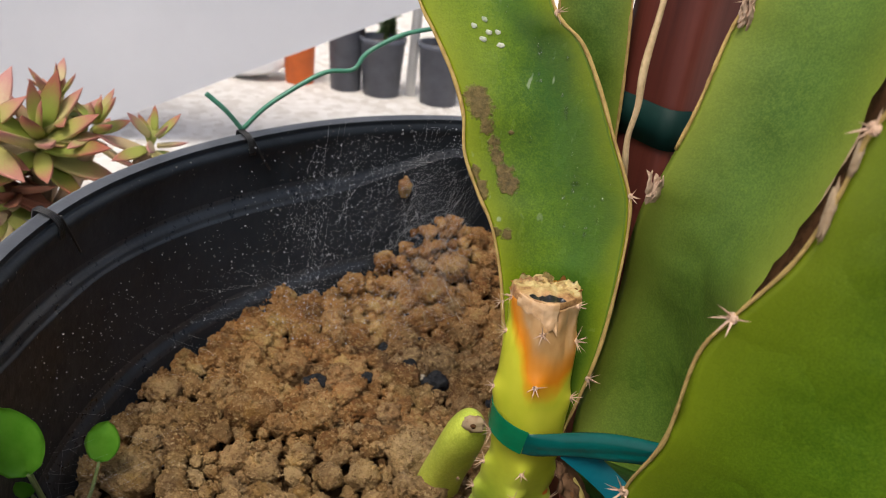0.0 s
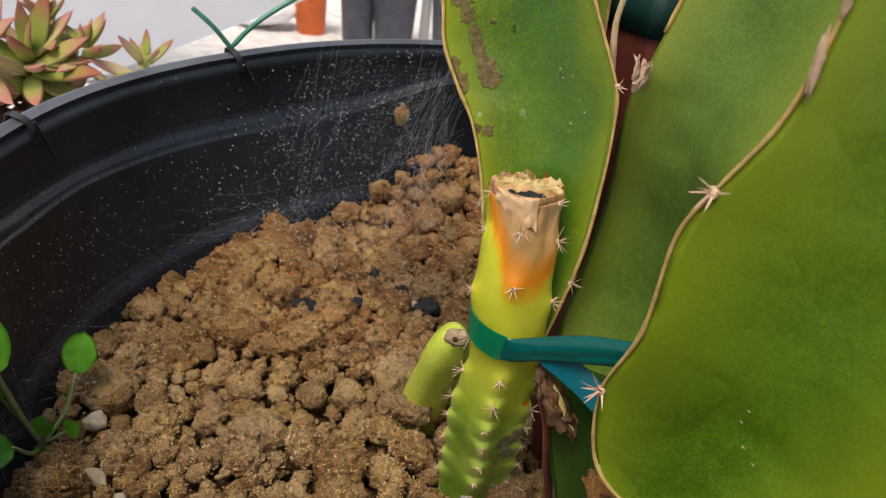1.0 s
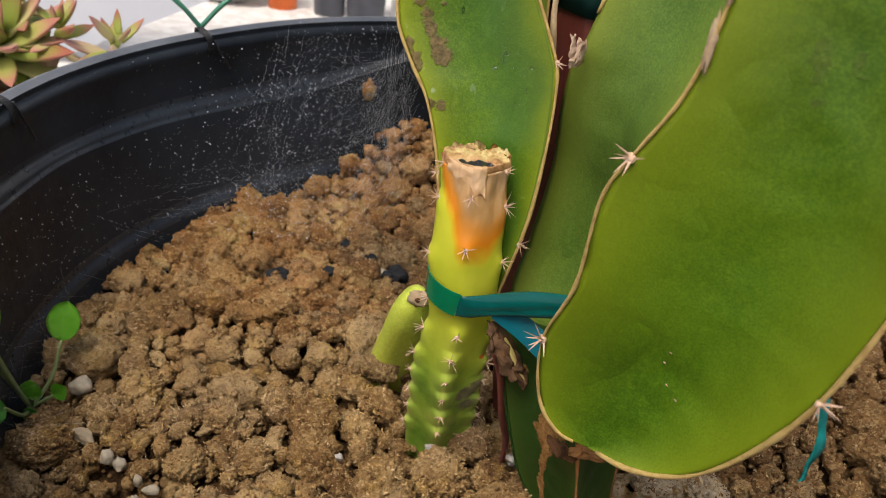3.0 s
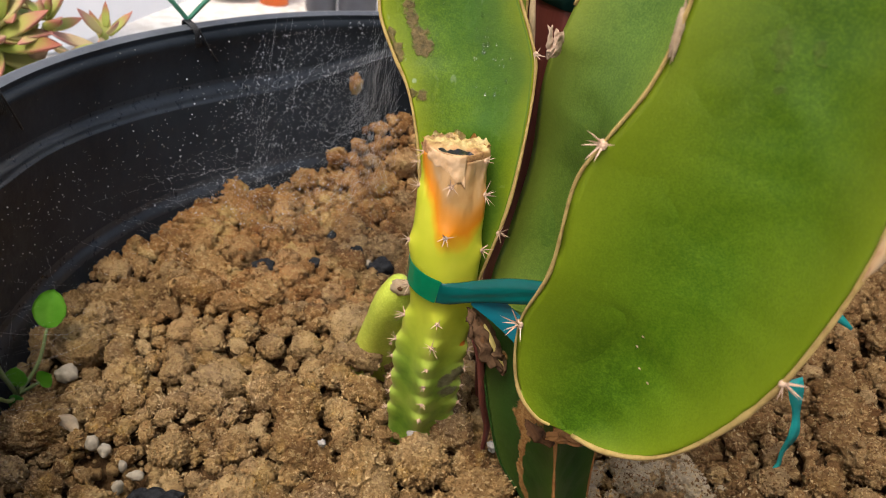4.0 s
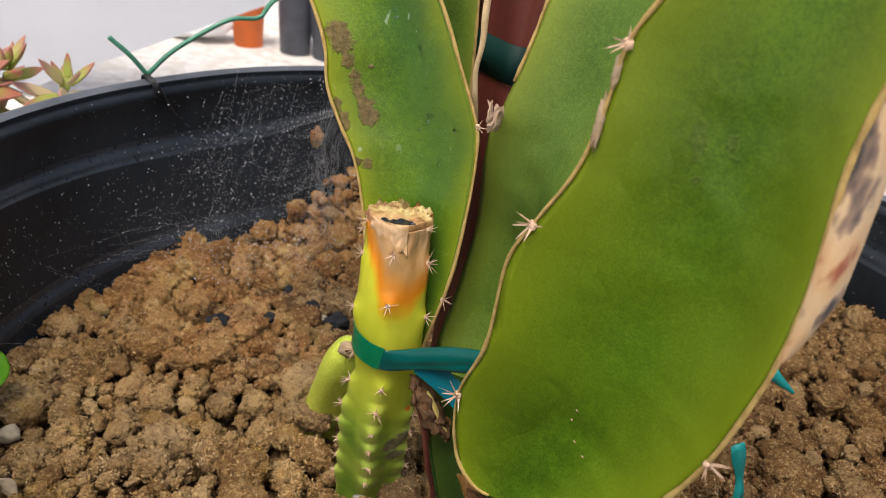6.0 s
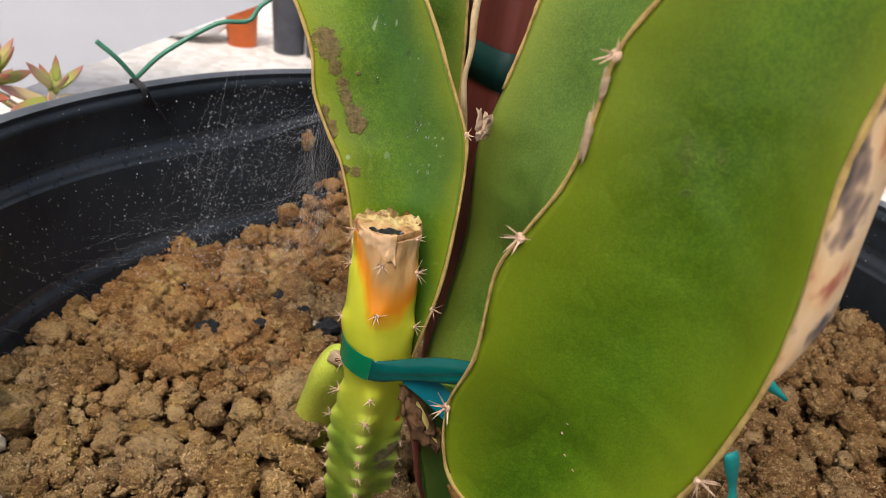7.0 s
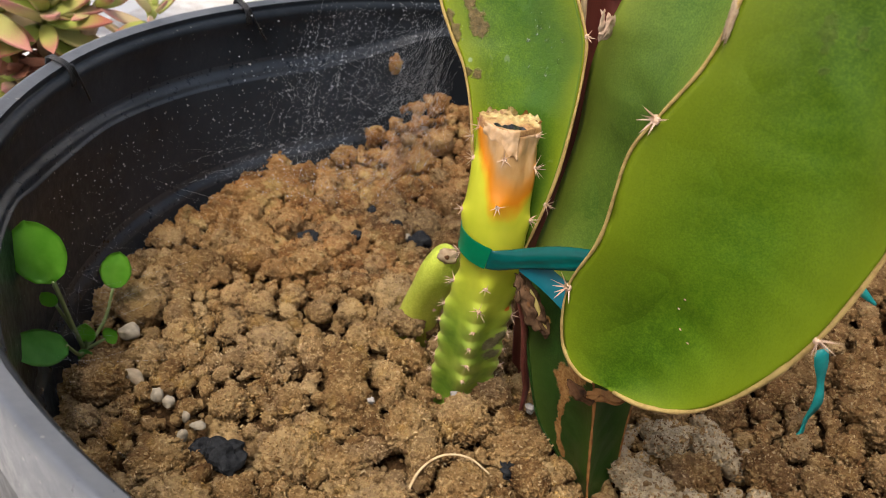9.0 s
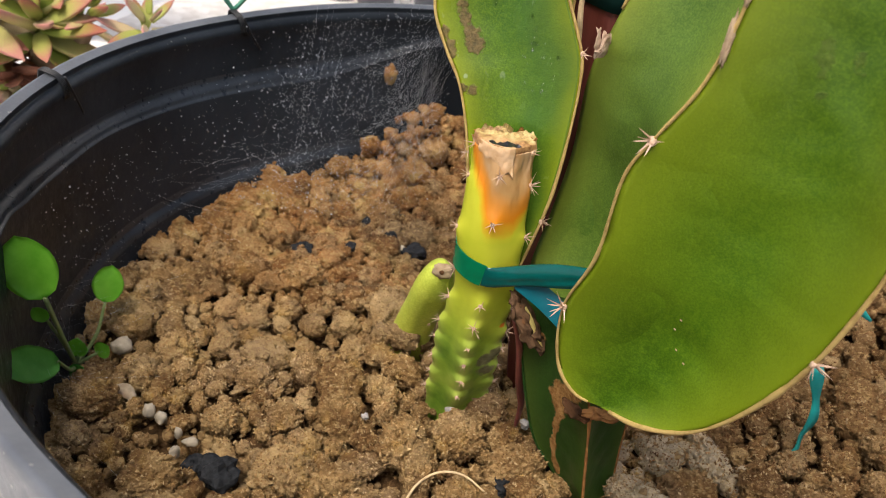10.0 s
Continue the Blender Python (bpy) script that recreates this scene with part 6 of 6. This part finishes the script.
# ---- soil clods, last: the nearest as pieces, the rest joined ----
CLODS = []
for k in range(14):
    bm = lump(5 if k < 8 else 4, 1.0, 0.90, 0.17, k + 101, 1.0, 0.27)
    for v in bm.verts:
        q = v.co * 9.0 + V((k, 2 * k, 0))
        v.co *= 1 + 0.045 * (0.4 - noise.voronoi(V((q.x, q.y * 1.6, q.z * 2.0)))[0][0]) + 0.03 * noise.noise(v.co * 26)
    if k in (3, 5, 11):
        for v in bm.verts:
            v.co *= 1 + 0.035 * math.sin(v.co.x * 26 + 2.5 * noise.noise(v.co * 2.0))
            v.co.x *= 1.35
    me = bpy.data.meshes.new("clod")
    bm.to_mesh(me)
    bm.free()
    me.polygons.foreach_set("use_smooth", [True] * len(me.polygons))
    me.materials.append(CLOD)
    CLODS.append(me)
PALE_CLODS = []
for me in CLODS:
    me = me.copy()
    me.materials.clear()
    me.materials.append(CLOD_PALE)
    PALE_CLODS.append(me)
rnd = random.Random(77)
spots = [(-0.0335, -0.0375, 0.0085), (-0.0425, -0.0545, 0.0085), (-0.0264, -0.0500, 0.0060), (-0.0238, -0.0620, 0.0085), (-0.0610, -0.0590, 0.0085), (-0.0206, -0.0765, 0.0070), (0.0145, -0.0650, 0.0065), (0.0195, -0.0735, 0.0080), (0.0277, -0.0515, 0.0075), (0.0330, -0.0680, 0.0080), (0.0300, -0.0830, 0.0075), (0.0420, -0.0560, 0.0070), (-0.0630, -0.0237, 0.0065), (-0.0547, -0.0680, 0.0070), (-0.0655, -0.0105, 0.0060)]
big = set(spots)
BARE = ((-0.1435, -0.0540, 0.0040), (-0.1310, -0.0620, 0.0060), (-0.1170, -0.0750, 0.0060), (-0.1570, -0.0440, 0.0045), (-0.1670, -0.0205, 0.0030), (-0.1142, 0.0590, 0.0030), (-0.0640, 0.0690, 0.0040))
tries = 0
while len(spots) < 1700 and tries < 120000:
    tries += 1
    r, a = SOIL_R * 0.975 * math.sqrt(rnd.random()), rnd.uniform(0, 2 * math.pi)
    x, y = r * math.cos(a), r * math.sin(a)
    s = rnd.choice((0.0052, 0.0060, 0.0066, 0.0074, 0.0082, 0.0092, 0.0104)) * rnd.uniform(0.9, 1.12) * (1.0 if len(spots) < 420 else 0.52)
    s *= 1.0 - 0.22 * max(0.0, min(1.0, (y + 0.01) / 0.06))
    s = min(s, SOIL_R - r + 0.001)
    if s < 0.0022 or math.hypot(x + 0.0436, y + 0.031) < s + 0.009 or math.hypot(x - 0.004, y + 0.066) < s + 0.006 or math.hypot(x + 0.180, y + 0.029) < s + 0.004 or any(math.hypot(x - p, y - q) < s * 0.8 + w for p, q, w in BARE):
        continue
    if any((x - p) ** 2 + (y - q) ** 2 < ((0.84 if y < 0.02 else 0.70) * (s + w)) ** 2 for p, q, w in spots):
        continue
    spots.append((x, y, s))
spots.sort(key=lambda p: (p[0] + 0.03) ** 2 * 0.8 + (p[1] + 0.16) ** 2 + (1.0 if p[2] < 0.0044 else 0.0))


def is_pale(x, y):
    """Dry, pale soil lies in front of the old stem's foot."""
    return 0.010 < x < 0.054 and -0.095 < y < -0.038



def clod_pose(x, y, s):
    return Matrix.Translation(on_soil(x, y, s * (0.45 if (x, y, s) in big else rnd.uniform(0.0, 0.58)))) @ Euler((rnd.uniform(-0.6, 0.6), rnd.uniform(-0.6, 0.6), rnd.uniform(0, 6.28))).to_matrix().to_4x4() @ Matrix.Diagonal((s * rnd.uniform(0.9, 1.35), s * rnd.uniform(0.80, 1.05), s, 1))


near_clods = []
for x, y, s in spots[:290]:
    m = clod_pose(x, y, s)
    me = rnd.choice(CLODS[:8] if y < -0.045 else CLODS[8:])
    near_clods.append((me, m, s))
    if is_pale(x, y) and rnd.random() < 0.8:
        me = PALE_CLODS[CLODS.index(me)]
    piece("clod", me, soil, m)


def joined(count_or_spots, subdiv, variants, seed0, name, label, mat=SOIL, rough=0.22):
    """Many clods in one mesh, by repeating a few shapes."""
    shapes = []
    for k in range(variants):
        if not subdiv:
            P = np.array([(1, 0.1, 0), (-1, -0.1, 0.1), (0.1, 1, 0), (-0.2, -1, 0), (0.1 * k, 0, 1), (0, 0.1 * k, -1)]) * (1 - 0.06 * k)
            F = np.array([(0, 2, 4), (2, 1, 4), (1, 3, 4), (3, 0, 4), (2, 0, 5), (1, 2, 5), (3, 1, 5), (0, 3, 5)])
            shapes.append((P, F))
            continue
        bm = lump(subdiv, 1.0, 0.88, rough, seed0 + k, 1.0, 0.26)
        bm.verts.index_update()
        shapes.append((np.array([v.co[:] for v in bm.verts]), np.array([[v.index for v in f.verts] for f in bm.faces])))
        bm.free()
    vs, fs, at = [], [], 0
    for m in count_or_spots:
        P, F = shapes[rnd.randrange(variants)]
        M = np.array(m)
        vs.append(P @ M[:3, :3].T + M[:3, 3])
        fs.append(F + at)
        at += len(P)
    vs, fs = np.concatenate(vs), np.concatenate(fs)
    me = bpy.data.meshes.new(name)
    me.from_pydata(vs.tolist(), [], fs.tolist())
    me.polygons.foreach_set("use_smooth", [subdiv > 0] * len(me.polygons))
    me.materials.append(mat)
    ob = new(name, me)
    ob.parent = soil
    return tagged(ob, label, kind="stuff")


rest = [clod_pose(*p) for p in spots[290:]]
joined([m for m in rest if m.to_scale().z > 0.0045], 4, 10, 300, "clods", "brown soil clods")
joined([m for m in rest if m.to_scale().z <= 0.0045 and not is_pale(m.translation.x, m.translation.y)], 3, 10, 330, "small_clods", "small brown soil clods")
joined([m for m in rest if m.to_scale().z <= 0.0045 and is_pale(m.translation.x, m.translation.y)], 3, 10, 350, "pale_clods", "small dry pale soil clods", soil_mat("dry_pale_crumb_surface", False, 0.6))
crumbs = []
while len(crumbs) < 11000:
    r, a = SOIL_R * 0.985 * math.sqrt(rnd.random()), rnd.uniform(0, 2 * math.pi)
    x, y = r * math.cos(a), r * math.sin(a)
    s = 0.0006 + 0.0021 * rnd.random() ** 1.7
    m = clod_pose(x, y, s)
    m.translation.z += -0.0055 + 0.0038 * rnd.random() + (0.0045 * rnd.random() if y > 0.03 else 0.0)
    crumbs.append(m)
joined([m for m in crumbs if m.to_scale().z > 0.0012], 2, 16, 400, "crumbs", "fine soil crumbs", rough=0.45)
joined([m for m in crumbs if m.to_scale().z <= 0.0012], 1, 16, 430, "fine_crumbs", "fine soil crumbs")

# small fibrous flakes coating the clods
flakes = []


def y_of(m):
    return m.translation.y


for me, m, s in near_clods + [(CLODS[k % 14], m, m.to_scale().z) for k, m in enumerate(rest)]:
    for _ in range(int((1.05e7 if y_of(m) < -0.02 else 3.0e6) * s * s)):
        v = me.vertices[rnd.randrange(len(me.vertices))]
        n = (m.to_3x3() @ v.normal).normalized()
        if n.z < 0.0:
            continue
        q = n.to_track_quat("Z", "Y").to_matrix().to_4x4() @ Matrix.Rotation(rnd.uniform(0, 6.28), 4, "Z") @ Matrix.Rotation(rnd.gauss(0, 0.80), 4, "Y")
        f = rnd.uniform(0.4, 1.15)
        flakes.append(Matrix.Translation(m @ v.co) @ q @ Matrix.Diagonal((0.00098 * f, 0.00046 * f, 0.00034 * f, 1)))
grains = []
for me, m, s in near_clods + [(CLODS[k % 14], m, m.to_scale().z) for k, m in enumerate(rest)]:
    for _ in range(int(3.5e5 * s * s)):
        v = me.vertices[rnd.randrange(len(me.vertices))]
        n = (m.to_3x3() @ v.normal).normalized()
        if n.z < 0.05:
            continue
        r = rnd.uniform(0.0007, 0.0016)
        grains.append(Matrix.Translation(m @ v.co + n * r * 0.25) @ Euler((rnd.uniform(0, 6), rnd.uniform(0, 6), 0)).to_matrix().to_4x4() @ Matrix.Diagonal((r, r * rnd.uniform(0.7, 1.0), r * rnd.uniform(0.6, 0.9), 1)))
joined(grains, 1, 8, 520, "grains", "soil granules", rough=0.5)
joined(flakes, 0, 6, 500, "flakes", "small fibrous soil flakes", FLAKE)
